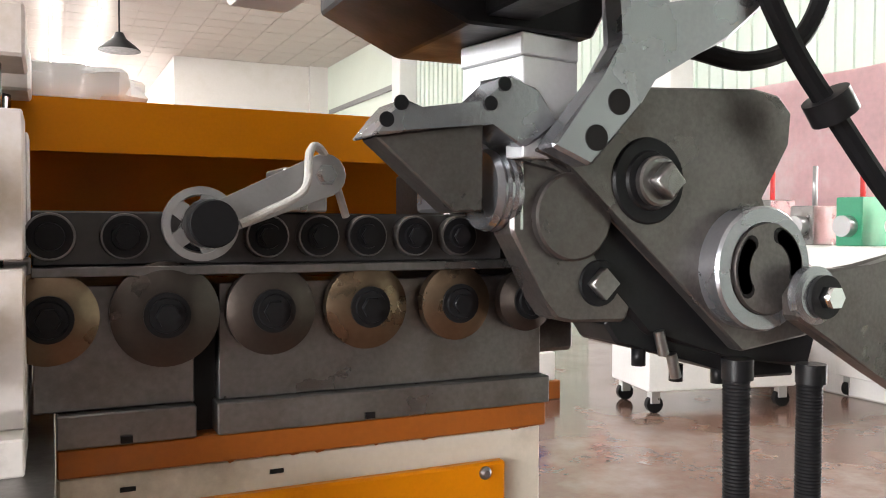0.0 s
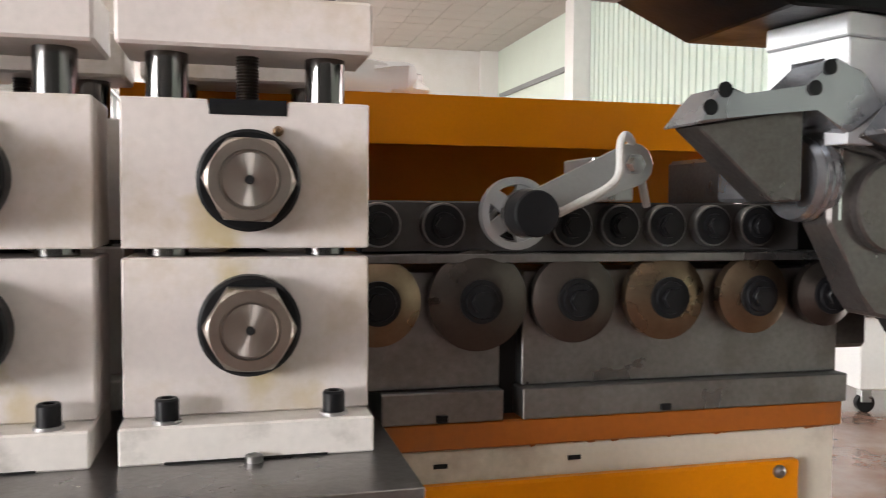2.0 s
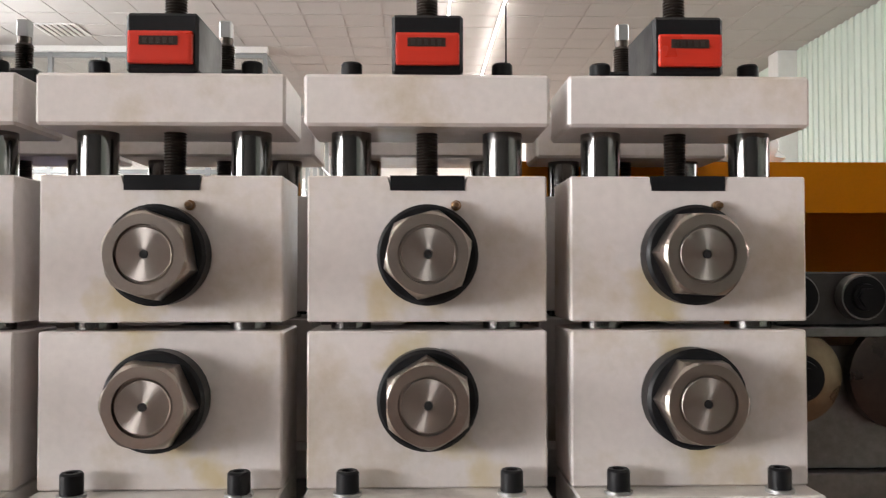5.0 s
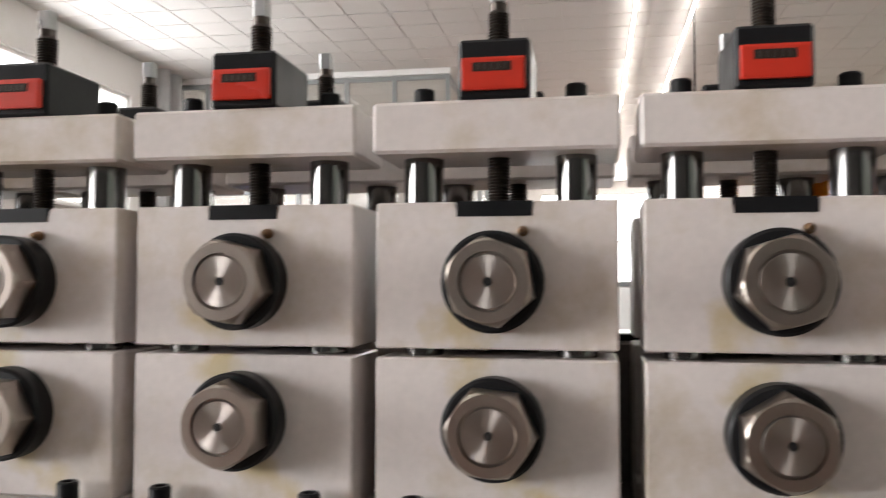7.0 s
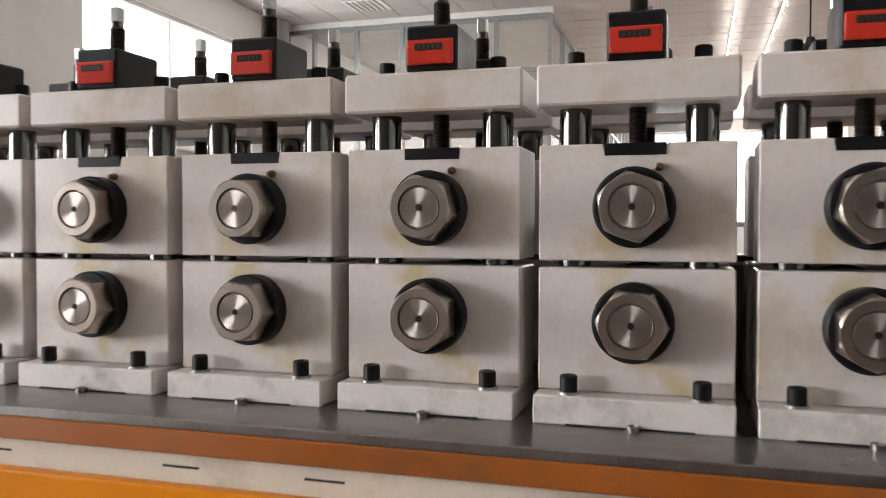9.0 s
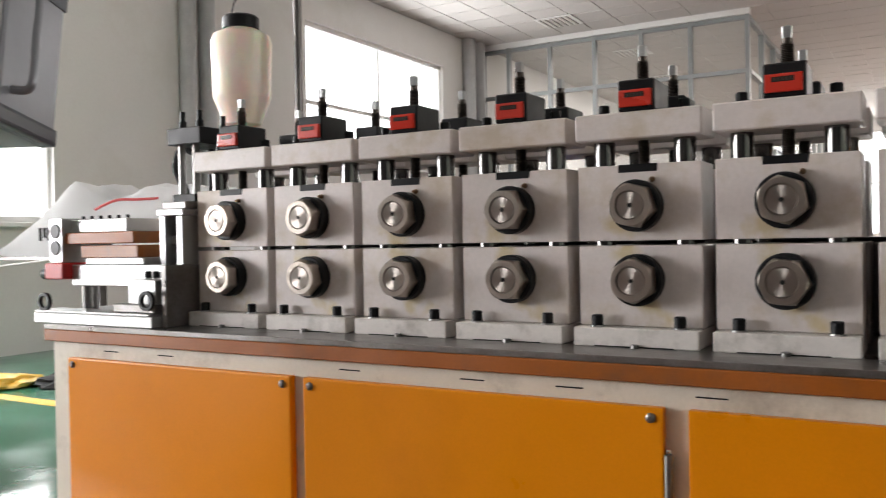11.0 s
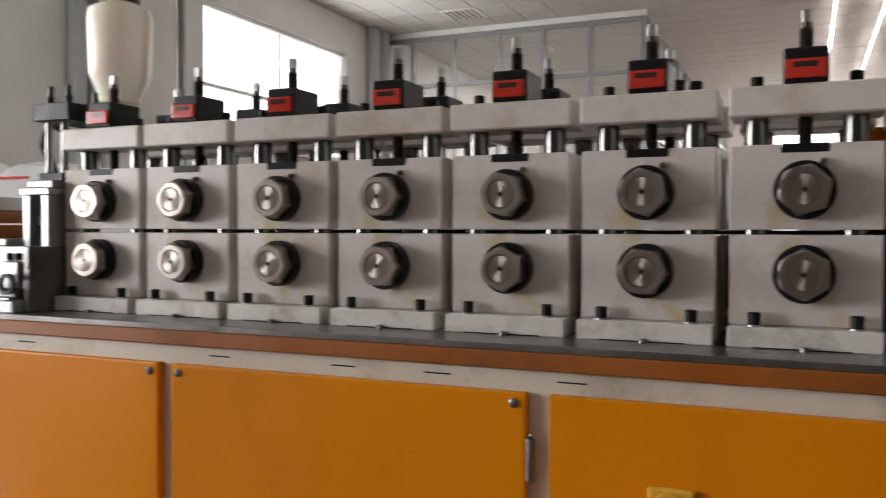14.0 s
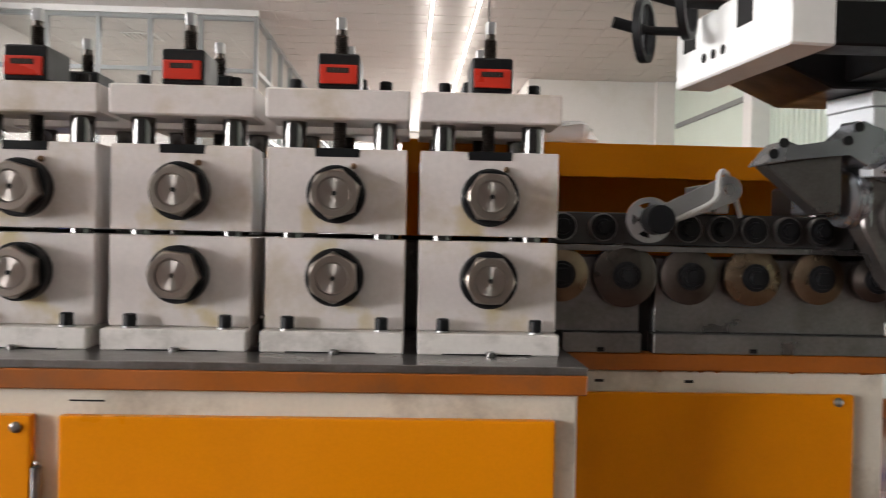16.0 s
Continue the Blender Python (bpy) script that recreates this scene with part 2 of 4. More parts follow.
M_TUBE = glow("ceiling_tube", (1.0, 0.95, 0.9), 34.0)
M_OUT = glow("bright_outdoors", (1.0, 1.0, 1.0), 4.5)
M_PIPE = mat("grey_pipe", (0.42, 0.42, 0.42), 0.5)


# ---- mesh helpers ----
def bm_box(bm, x0, x1, y0, y1, z0, z1, bevel=0.0, seg=1):
    vs = [bm.verts.new((x, y, z)) for x in (x0, x1) for y in (y0, y1) for z in (z0, z1)]
    fs = [bm.faces.new([vs[i] for i in f]) for f in ((0, 1, 3, 2), (4, 6, 7, 5), (0, 4, 5, 1), (2, 3, 7, 6), (0, 2, 6, 4), (1, 5, 7, 3))]
    if bevel:
        es = list({e for f in fs for e in f.edges})
        bmesh.ops.bevel(bm, geom=es, offset=bevel, segments=seg, affect="EDGES", profile=0.7)
    return bm


def bm_cyl(bm, p0, p1, r0, r1=None, seg=28, cap=True):
    p0, p1 = Vector(p0), Vector(p1)
    r1 = r0 if r1 is None else r1
    ax = (p1 - p0).normalized()
    q = ax.to_track_quat("Z", "Y")
    a, b = [], []
    for i in range(seg):
        t = 2 * math.pi * i / seg
        d = q @ Vector((math.cos(t), math.sin(t), 0))
        a.append(bm.verts.new(p0 + d * r0))
        b.append(bm.verts.new(p1 + d * r1))
    for i in range(seg):
        j = (i + 1) % seg
        f = bm.faces.new((a[i], a[j], b[j], b[i]))
        f.smooth = seg > 8
    if cap:
        bm.faces.new(a[::-1])
        bm.faces.new(b)
    return bm


def bm_lathe(bm, prof, axis_from, axis_dir, seg=40):
    """A turned shape: (distance along the axis, radius) pairs; closed at both ends."""
    o, ax = Vector(axis_from), Vector(axis_dir).normalized()
    q = ax.to_track_quat("Z", "Y")
    rings = []
    for h, r in prof:
        rings.append([bm.verts.new(o + ax * h + q @ Vector((math.cos(2 * math.pi * i / seg) * r, math.sin(2 * math.pi * i / seg) * r, 0))) for i in range(seg)])
    for a, b in zip(rings, rings[1:]):
        for i in range(seg):
            j = (i + 1) % seg
            bm.faces.new((a[i], a[j], b[j], b[i])).smooth = True
    bm.faces.new(rings[0][::-1])
    bm.faces.new(rings[-1])
    return bm


def bm_ring(bm, prof, axis_from, axis_dir, seg=32):
    """A turned ring with a closed profile of (distance along the axis, radius) pairs."""
    o, ax = Vector(axis_from), Vector(axis_dir).normalized()
    q = ax.to_track_quat("Z", "Y")
    rings = [[bm.verts.new(o + ax * h + q @ Vector((math.cos(2 * math.pi * i / seg) * r, math.sin(2 * math.pi * i / seg) * r, 0))) for i in range(seg)] for h, r in prof]
    for a, b in zip(rings, rings[1:] + rings[:1]):
        for i in range(seg):
            j = (i + 1) % seg
            bm.faces.new((a[i], a[j], b[j], b[i])).smooth = True
    return bm


def bm_plate(bm, outline, y0, y1, bevel=0.0):
    """A plate with an outline in x and z, from y0 to y1."""
    a = [bm.verts.new((x, y0, z)) for x, z in outline]
    b = [bm.verts.new((x, y1, z)) for x, z in outline]
    k = len(outline)
    fs = [bm.faces.new(a), bm.faces.new(b[::-1])]
    for i in range(k):
        j = (i + 1) % k
        fs.append(bm.faces.new((a[i], b[i], b[j], a[j])))
    if bevel:
        bmesh.ops.bevel(bm, geom=list({e for f in fs for e in f.edges}), offset=bevel, segments=1, affect="EDGES")
    return bm


def bm_tube(bm, pts, r, seg=10, sub=6):
    """A round tube along a smooth line through the points."""
    pts = [Vector(p) for p in pts]
    line = []
    for i in range(len(pts) - 1):
        p0, p1, p2, p3 = pts[max(i - 1, 0)], pts[i], pts[i + 1], pts[min(i + 2, len(pts) - 1)]
        for s in range(sub):
            t = s / sub
            line.append(0.5 * (2 * p1 + (p2 - p0) * t + (2 * p0 - 5 * p1 + 4 * p2 - p3) * t * t + (3 * p1 - p0 - 3 * p2 + p3) * t ** 3))
    line.append(pts[-1])
    prev = None
    for i, p in enumerate(line):
        d = (line[min(i + 1, len(line) - 1)] - line[max(i - 1, 0)]).normalized()
        q = d.to_track_quat("Z", "Y")
        ring = [bm.verts.new(p + q @ Vector((math.cos(2 * math.pi * k / seg) * r, math.sin(2 * math.pi * k / seg) * r, 0))) for k in range(seg)]
        if prev:
            off = min(range(seg), key=lambda o: (ring[o].co - prev[0].co).length)
            for k in range(seg):
                bm.faces.new((prev[k], prev[(k + 1) % seg], ring[(k + 1 + off) % seg], ring[(k + off) % seg])).smooth = True
            ring = [ring[(k + off) % seg] for k in range(seg)]
        else:
            bm.faces.new(ring[::-1])
        prev = ring
    bm.faces.new(prev)
    return bm


def finish(name, bm, material):
    bmesh.ops.recalc_face_normals(bm, faces=bm.faces[:])
    for ed in bm.edges:
        if len(ed.link_faces) == 2 and ed.calc_face_angle() > 0.55:
            ed.smooth = False
    me = bpy.data.meshes.new(name)
    bm.to_mesh(me)
    bm.free()
    me.materials.append(material)
    return new(name, me)


def part(name, bm, material, parent=None, label=""):
    ob = finish(name, bm, material)
    if parent is not None:
        ob.parent = parent
    if label:
        tagged(ob, label)
    return ob


def thing(name, label, category, group="", kind="", loc=(0, 0, 0)):
    ob = new(name)
    ob.empty_display_size = 0.05
    ob.location = loc
    return tagged(ob, label, category, group, kind)


def B(*a, **k):
    return bm_box(bmesh.new(), *a, **k)


def C(*a, **k):
    return bm_cyl(bmesh.new(), *a, **k)


def setting(name, bm, material, label, category):
    return tagged(finish(name, bm, material), label, category, kind="structure")


# ---- the hall ----
TH = 0.2
bm = B(WX0 - 1, WX1 + 1, WY0 - 1, WY1 + 1, -0.2, 0.0)
setting("floor", bm, M_FLOOR, "worn reddish glossy concrete factory floor", "floor")
setting("floor_paint", B(WX0, -2.6, -2.2, 3.9, 0.001, 0.004), M_GREEN, "worn green painted floor area with grey patches", "floor")
bm = B(-7.6, -2.9, 1.95, 2.07, 0.004, 0.007)
setting("floor_line", bm, M_YELLOW, "worn yellow line painted on the floor", "floor marking")
# the wall with the windows: openings as (y0, y1, z0, z1)
WINS = [(-6.2, -0.9, 0.9, 3.1), (-0.5, 3.9, 1.3, 4.3), (7.95, 11.9, 2.3, 4.27)]


def wall_x(name, x0, x1, y0, y1, holes, material, label):
    bm = bmesh.new()
    y = y0
    for a, b, c, d in holes:
        bm_box(bm, x0, x1, y, a, 0, CEIL)
        bm_box(bm, x0, x1, a, b, 0, c)
        bm_box(bm, x0, x1, a, b, d, CEIL)
        y = b
    bm_box(bm, x0, x1, y, y1, 0, CEIL)
    return setting(name, bm, material, label, "wall")


def wall_y(name, y0, y1, x0, x1, holes, material, label):
    bm = bmesh.new()
    x = x0
    for a, b, c, d in holes:
        bm_box(bm, x, a, y0, y1, 0, CEIL)
        bm_box(bm, a, b, y0, y1, 0, c)
        bm_box(bm, a, b, y0, y1, d, CEIL)
        x = b
    bm_box(bm, x, x1, y0, y1, 0, CEIL)
    return setting(name, bm, material, label, "wall")


wall_x("wall_west", WX0 - TH, WX0, WY0, WY1, WINS, M_WALL, "off-white plastered wall with bright windows")
# The opening in the east wall is unseen, cut for the added light.
wall_x("wall_east", WX1, WX1 + TH, WY0, WY1, [(0.4, 3.1, 0.0, 3.3)], M_WALLG, "pale green ribbed sheet wall of the hall")
wall_y("wall_north", NY, NY + TH, 2.7, WX1, [], M_WALL, "pale plastered back wall of the hall")
wall_y("wall_north_far", WY1, WY1 + TH, WX0, WX1, [(-2.3, 2.3, 1.0, 4.5)], M_WALL, "far end wall of the aisle with glazing")
wall_x("wall_aisle", 2.7, 2.7 + TH, NY + TH, WY1, [], M_WALL, "pale side wall of the aisle")
# South wall is unseen, added to close the hall and lower the fill.
wall_y("wall_south", WY0 - TH, WY0, WX0, WX1, [], M_SOUTH, "unseen dark grey wall added behind the camera to cut bounce light")
n_win = 0
for y0, y1, z0, z1 in WINS:
    n_win += 1
    w = thing("window_%d" % n_win, "white framed window, overexposed daylight outside", "window", kind="structure", loc=(WX0 - 0.1, (y0 + y1) / 2, z0))
    hw, hh = (y1 - y0) / 2, z1 - z0
    bm = bmesh.new()
    for s in (-1, 1):
        bm_box(bm, -0.04, 0.04, s * hw - 0.035, s * hw + 0.035, 0, hh)
    bm_box(bm, -0.04, 0.04, -hw, hw, 0, 0.06)
    bm_box(bm, -0.04, 0.04, -hw, hw, hh - 0.06, hh)
    part("window_frame", bm, M_WHITE, w)
    k = max(2, round((y1 - y0) / 1.6))
    for i in range(1, k):
        y = -hw + 2 * hw * i / k
        part("mullion", B(-0.02, 0.02, y - 0.018, y + 0.018, 0.06, hh - 0.06), M_WHITE, w)
    part("transom", B(-0.028, 0.028, -hw, hw, hh * 0.4, hh * 0.4 + 0.05), M_WHITE, w)
    part("window_sill", B(0.02, 0.22, -hw - 0.06, hw + 0.06, -0.05, 0.0, bevel=0.006), M_WHITE, w)
    p = part("pane", B(-0.004, 0.004, -hw + 0.03, hw - 0.03, 0.05, hh - 0.05), M_GLASS, w)
    p.visible_shadow = False
bm = B(WX0 - 1.6, WX0 - 1.5, WY0 - 3, WY1 + 3, -0.5, 6)
setting("backdrop", bm, M_OUT, "overexposed white outdoors beyond the windows", "backdrop")
setting("backdrop_north", B(-4, 4, WY1 + 1.2, WY1 + 1.3, 0, 6), M_OUT, "overexposed white outdoors beyond the glazing", "backdrop")
# Glowing sheet added outside the unseen east opening.
setting("backdrop_east", B(WX1 + 1.2, WX1 + 1.3, -2, 6, -0.2, 6), M_OUT, "glowing white sheet added beyond an unseen opening in the east wall", "backdrop")
w = thing("window_4", "wide glazed opening in the back wall, overexposed", "window", kind="structure", loc=(0, WY1 + 0.1, 1.0))
bm = bmesh.new()
for i in range(6):
    x = -2.3 + 4.6 * i / 5
    bm_box(bm, x - 0.03, x + 0.03, -0.04, 0.04, 0, 3.5)
for z in (0.0, 1.7, 3.44):
    bm_box(bm, -2.3, 2.3, -0.03, 0.03, z, z + 0.06)
part("window_frame", bm, M_WHITE, w)

# ceiling with its grid in one mesh
bm = bmesh.new()
bm_box(bm, WX0 - TH, WX1 + TH, WY0 - TH, WY1 + TH, CEIL + 0.012, CEIL + 0.2)
ty = WY0
while ty < WY1:
    tx = WX0
    while tx < WX1:
        bm_box(bm, tx + 0.012, tx + 0.588, ty + 0.012, ty + 0.588, CEIL - 0.0 + random.uniform(0, 0.004), CEIL + 0.0121)
        tx += 0.6
    ty += 0.6
setting("ceiling", bm, M_CEIL, "white suspended tile ceiling with visible grid", "ceiling")
for x in (0.17, 0.94):
    for i in range(11):
        f = thing("ceiling_light", "bright slim tube light in a long row on the tiled ceiling", "ceiling light", "ceiling lights", loc=(x, 10.8 + i * 1.6, CEIL - 0.006))
        part("housing", B(-0.018, 0.018, -0.76, 0.76, -0.05, 0.0, bevel=0.006), M_WHITE, f)
        part("tube", C((0, -0.74, -0.066), (0, 0.74, -0.066), 0.014, seg=10), M_TUBE, f)
for i, (vx, vy) in enumerate([(-5.56, 15.66), (-5.6, 18.8), (-5.9, 12.45)]):
    v = thing("ceiling_vent", "pale slatted ceiling air vent", "vent", loc=(vx, vy, CEIL - 0.004))
    part("frame", B(-0.34, 0.34, -0.34, 0.34, -0.012, 0.0), M_WHITE, v)
    for k in range(6):
        part("slat", B(-0.29 + k * 0.1, -0.25 + k * 0.1, -0.3, 0.3, -0.03, -0.014), M_GRID, v)

# glass partition of the office
PX, PY = -2.9, 13.5
PTOP = CEIL - 0.1
POSTS = [-7.96, -7.4, -6.53, -5.63, -4.74, -3.86, PX]
pt = thing("glass_partition", "office partition of pale grey frames and clear glass", "partition", kind="structure", loc=(0, 0, 0))
for x in POSTS:
    part("post", B(x - 0.035, x + 0.035, PY - 0.05, PY + 0.05, 0, PTOP), M_FRAME, pt)
for z in (0.0, 1.0, 2.75, 3.83, PTOP - 0.08):
    part("rail", B(-7.95, PX, PY - 0.045, PY + 0.045, z, z + 0.07), M_FRAME, pt)
for x0, x1 in zip(POSTS, POSTS[1:]):
    for z0, z1 in ((1.07, 2.75), (2.82, 3.83), (3.9, PTOP - 0.08)):
        p = part("pane", B(x0 + 0.035, x1 - 0.035, PY - 0.006, PY + 0.006, z0, z1), M_GLASS, pt)
        p.visible_shadow = False
    part("panel", B(x0 + 0.035, x1 - 0.035, PY - 0.015, PY + 0.015, 0.07, 1.0), M_FRAME, pt)
ROWY = [PY + (WY1 - PY) * i / 12 for i in range(1, 13)]
for y in ROWY:
    part("post", B(PX - 0.05, PX + 0.05, y - 0.04, y + 0.04, 0, PTOP), M_FRAME, pt)
for z in (1.0, 2.75, 3.83, PTOP - 0.08):
    part("rail", B(PX - 0.045, PX + 0.045, PY + 0.05, WY1, z, z + 0.07), M_FRAME, pt)
for y0, y1 in zip([PY] + ROWY, ROWY):
    p = part("pane", B(PX - 0.006, PX + 0.006, y0 + 0.05, y1 - 0.045, 1.07, PTOP - 0.08), M_GLASS, pt)
    p.visible_shadow = False
setting("partition_header", B(-8, PX + 0.05, PY - 0.08, PY + 0.08, CEIL - 0.1, CEIL), M_WALL, "plastered strip above the glass partition", "wall trim")
for y in (5.63, 5.95, 12.75, 13.15):
    p = thing("wall_pipe", "grey painted vertical pipe on the wall", "pipe", "wall pipes", loc=(WX0 + 0.1, y, 0))
    part("tube", C((0, 0, 0), (0, 0, CEIL), 0.1 if y < 11 else 0.13, seg=18), M_PIPE, p)

# the east wall: pillar, ribs, bracket rail, banner
for i, y in enumerate((13.6, 6.2)):
    setting("pillar_%d" % (i + 1), B(WX1 - 0.34, WX1, y - 0.2, y + 0.2, 0, CEIL, bevel=0.01), M_WHITE, "white painted steel hall pillar", "pillar")
bm = bmesh.new()
y = 1.6
while y < 13.3:
    bm_box(bm, WX1 - 0.03, WX1, y, y + 0.09, 0.0, CEIL)
    y += 0.19
setting("wall_ribs", bm, M_WALLG, "pale green vertical ribs of the sheet wall", "wall cladding")
bm = B(WX1 - 0.06, WX1, 13.9, 18.6, 3.75, 3.85)
setting("wall_rail", bm, M_FRAME, "grey steel angle rail along the wall", "rail")
setting("corner_trim", B(WX1 - 0.45, WX1, NY - 0.12, NY, 0, CEIL), M_WALL, "plaster corner strip of the back wall", "trim")
b = thing("banner", "faded red and white banner sheet on the wall", "banner", loc=(WX1 - 0.06, 4.0, 0.9))
bm = bmesh.new()
k = 40
g = [[bm.verts.new((0.012 * math.sin(i * 0.9) - 0.01, -2.4 + 4.2 * i / k, 1.5 * j)) for i in range(k + 1)] for j in range(2)]
for i in range(k):
    bm.faces.new((g[0][i], g[0][i + 1], g[1][i + 1], g[1][i]))
bmesh.ops.solidify(bm, geom=bm.faces[:], thickness=0.006)
part("cloth", bm, M_PINK, b)

# ---- the roll forming machine ----
PITCH, TOPZ = 0.25, 0.85
ZU, ZL = 1.104, 0.970


def hex_ring(r, phase):
    return [(r * math.cos(phase + i * math.pi / 3), r * math.sin(phase + i * math.pi / 3)) for i in range(6)]


def make_nut(parent, z, angle, name="hex_nut"):
    """A chamfered hexagon nut on the shaft end, with its collar and turned hub."""
    nut = part("collar", bm_lathe(bmesh.new(), [(0.0, 0.047), (0.021, 0.047), (0.024, 0.044)], (0, 0, 0), (0, -1, 0), 40), M_BLACK, parent, "black steel collar")
    nut.location = (0, 0, z)
    bm = bmesh.new()
    k = 36
    dirs = [(math.cos(2 * math.pi * i / k), math.sin(2 * math.pi * i / k)) for i in range(k)]
    apo = 0.0368
    hexr = [apo / math.cos((2 * math.pi * i / k) % (math.pi / 3) - math.pi / 6) for i in range(k)]
    rings = [[bm.verts.new((c * r, y, s * r)) for (c, s), r in zip(dirs, rr)] for y, rr in ((-0.0235, hexr), (-0.044, [min(r, 0.0412) for r in hexr]), (-0.0495, [min(r, 0.0386) for r in hexr]), (-0.052, [min(r, 0.036) for r in hexr]), (-0.052, [0.0268] * k), (-0.047, [0.0262] * k))]
    for q0, q1 in zip(rings, rings[1:]):
        for i in range(k):
            bm.faces.new((q0[i], q0[(i + 1) % k], q1[(i + 1) % k], q1[i]))
    bm.faces.new(rings[0])
    bm.faces.new(rings[-1])
    h = part(name, bm, M_NUT, nut, "worn bright steel hexagon nut")
    h.rotation_euler = (0, angle, 0)
    part("shaft_end", bm_lathe(bmesh.new(), [(0.03, 0.0245), (0.0507, 0.0245), (0.0515, 0.0237), (0.0515, 0.0042), (0.047, 0.0036)], (0, 0, 0), (0, -1, 0), 36), M_HUB, nut, "turned shaft end with a centre hole")
    part("centre_hole", C((0, -0.0475, 0), (0, -0.0518, 0), 0.0037, seg=12), M_DARK, nut)
    return nut


def cap_bolt(parent, x, y, z, r=0.0105, h=0.02):
    b = part("socket_bolt", bm_lathe(bmesh.new(), [(0.0, r), (h - 0.002, r), (h, r - 0.0015), (h, r * 0.55), (h - 0.008, r * 0.5)], (0, 0, 0), (0, 0, 1), 20), M_BLACK, parent, "black socket head bolt")
    b.location = (x, y, z)
    part("washer", C((0, 0, -0.0025), (0, 0, 0.0005), r * 1.25, seg=20), M_ALU, b)
    return b


def make_stand(front, u_ang=0.0, l_ang=0.0):
    s = thing("roll_stand", "grey-white painted roll forming stand with hexagon shaft nuts and red counter" if front else "grey-white painted rear roll stand behind the front one", "roll stand", "front roll stands" if front else "rear roll stands")
    W, D = 0.1135, 0.095
    bv = 0.0018
    part("base", B(-W, W, -0.036, D, TOPZ, TOPZ + 0.034, bevel=bv), M_BASE, s, "white painted foot plate")
    part("lower_block", B(-W, W, 0, D, TOPZ + 0.0345, 1.0325, bevel=bv), M_STAND, s)
    bm = bm_plate(bmesh.new(), [(-W, 1.041), (W, 1.041), (W, 1.1795), (0.0365, 1.1795), (0.0365, 1.165), (-0.0365, 1.165), (-0.0365, 1.1795), (-W, 1.1795)], 0, D, 0.0015)
    part("upper_block", bm, M_STAND, s)
    part("slot_insert", B(-0.0355, 0.0355, -0.001, D - 0.01, 1.1655, 1.1798), M_BLACK, s, "black steel insert in the slot")
    part("cap", B(-0.1165, 0.1165, -0.006, D + 0.004, 1.226, 1.2755, bevel=0.003), M_STAND, s, "thick painted top plate")
    for x in (-0.0755, 0.0755):
        part("pillar", C((x, 0.042, 0.9), (x, 0.042, 1.24), 0.0198, seg=28), M_PILLAR, s, "polished guide pillar")
        cap_bolt(s, x, 0.042, 1.277)
        if front:
            cap_bolt(s, x + 0.002, -0.0185, TOPZ + 0.0365)
    # threaded adjusting screw
    prof = []
    z = 0.0
    while z < 0.2:
        prof += [(z, 0.0098), (z + 0.0015, 0.0112)]
        z += 0.003
    prof += [(0.203, 0.0088), (0.211, 0.0088)]
    part("screw", bm_lathe(bmesh.new(), prof, (0, 0.042, 1.17), (0, 0, 1), 14), M_ROLL, s, "dark threaded adjusting screw")
    part("screw_head", B(-0.0075, 0.0075, 0.0345, 0.0495, 1.38, 1.402, bevel=0.0015), M_ALU, s, "bright square screw end")
    c = part("counter", B(-0.034, 0.034, -0.004 if front else 0.0, 0.092, 1.276, 1.333, bevel=0.003), M_BLACK, s, "black position counter housing")
    # Thin dark strip paints the shade line under the foot plate.
    part("foot_gap", B(-0.075, 0.07, -0.0367, -0.03, TOPZ + 0.0002, TOPZ + 0.0022), M_DARK, s)
    if front:
        part("counter_face", B(-0.030, 0.030, -0.012, -0.0045, 1.283, 1.314, bevel=0.003, seg=2), M_RED, c, "red counter face")
        part("counter_window", B(-0.019, 0.017, -0.0128, -0.0121, 1.3, 1.3085), M_SCREENG, c, "dark digit window")
        for i in range(5):
            part("digit", B(-0.0155 + i * 0.0062, -0.0118 + i * 0.0062, -0.0131, -0.0129, 1.3015, 1.307), M_ROLL, c)
        make_nut(s, ZU, u_ang)
        make_nut(s, ZL, l_ang)
        z = part("grease_nipple", bm_lathe(bmesh.new(), [(0, 0.005), (0.006, 0.005), (0.007, 0.003), (0.013, 0.0034), (0.016, 0.002)], (0.027, 0.002, 1.151), (0, -1, 0), 12), M_BRASS, s, "small brass grease nipple")
        part("stop_pin", bm_lathe(bmesh.new(), [(0, 0.008), (0.006, 0.008), (0.007, 0.005), (0.004, 0.004)], (0.003, -0.043, TOPZ), (0, 0, 1), 14), M_STEEL, s, "small steel locating pin at the foot")
    else:
        part("side_knob", C((-0.05, 0.03, 1.277), (-0.05, 0.03, 1.297), 0.012, seg=14), M_RED, s)
    for z in (ZU, ZL):
        part("forming_roll", bm_lathe(bmesh.new(), [(0, 0.03), (0.004, 0.06), (0.035, 0.064), (0.05, 0.05), (0.07, 0.05), (0.085, 0.064), (0.1, 0.06), (0.105, 0.03)], (0, D + 0.001, z), (0, 1, 0), 28), M_ROLL, s, "dark turned forming roll")
    return s


proto = make_stand(True, 0.2, 0.45)
rear = make_stand(False)
ANG = [(0.1, 0.5), (0.75, 0.3), (0.4, 0.15), (0.0, 0.05), (0.25, 0.5), (0.35, 0.1), (0.75, 0.5), (0.05, 0.03)]
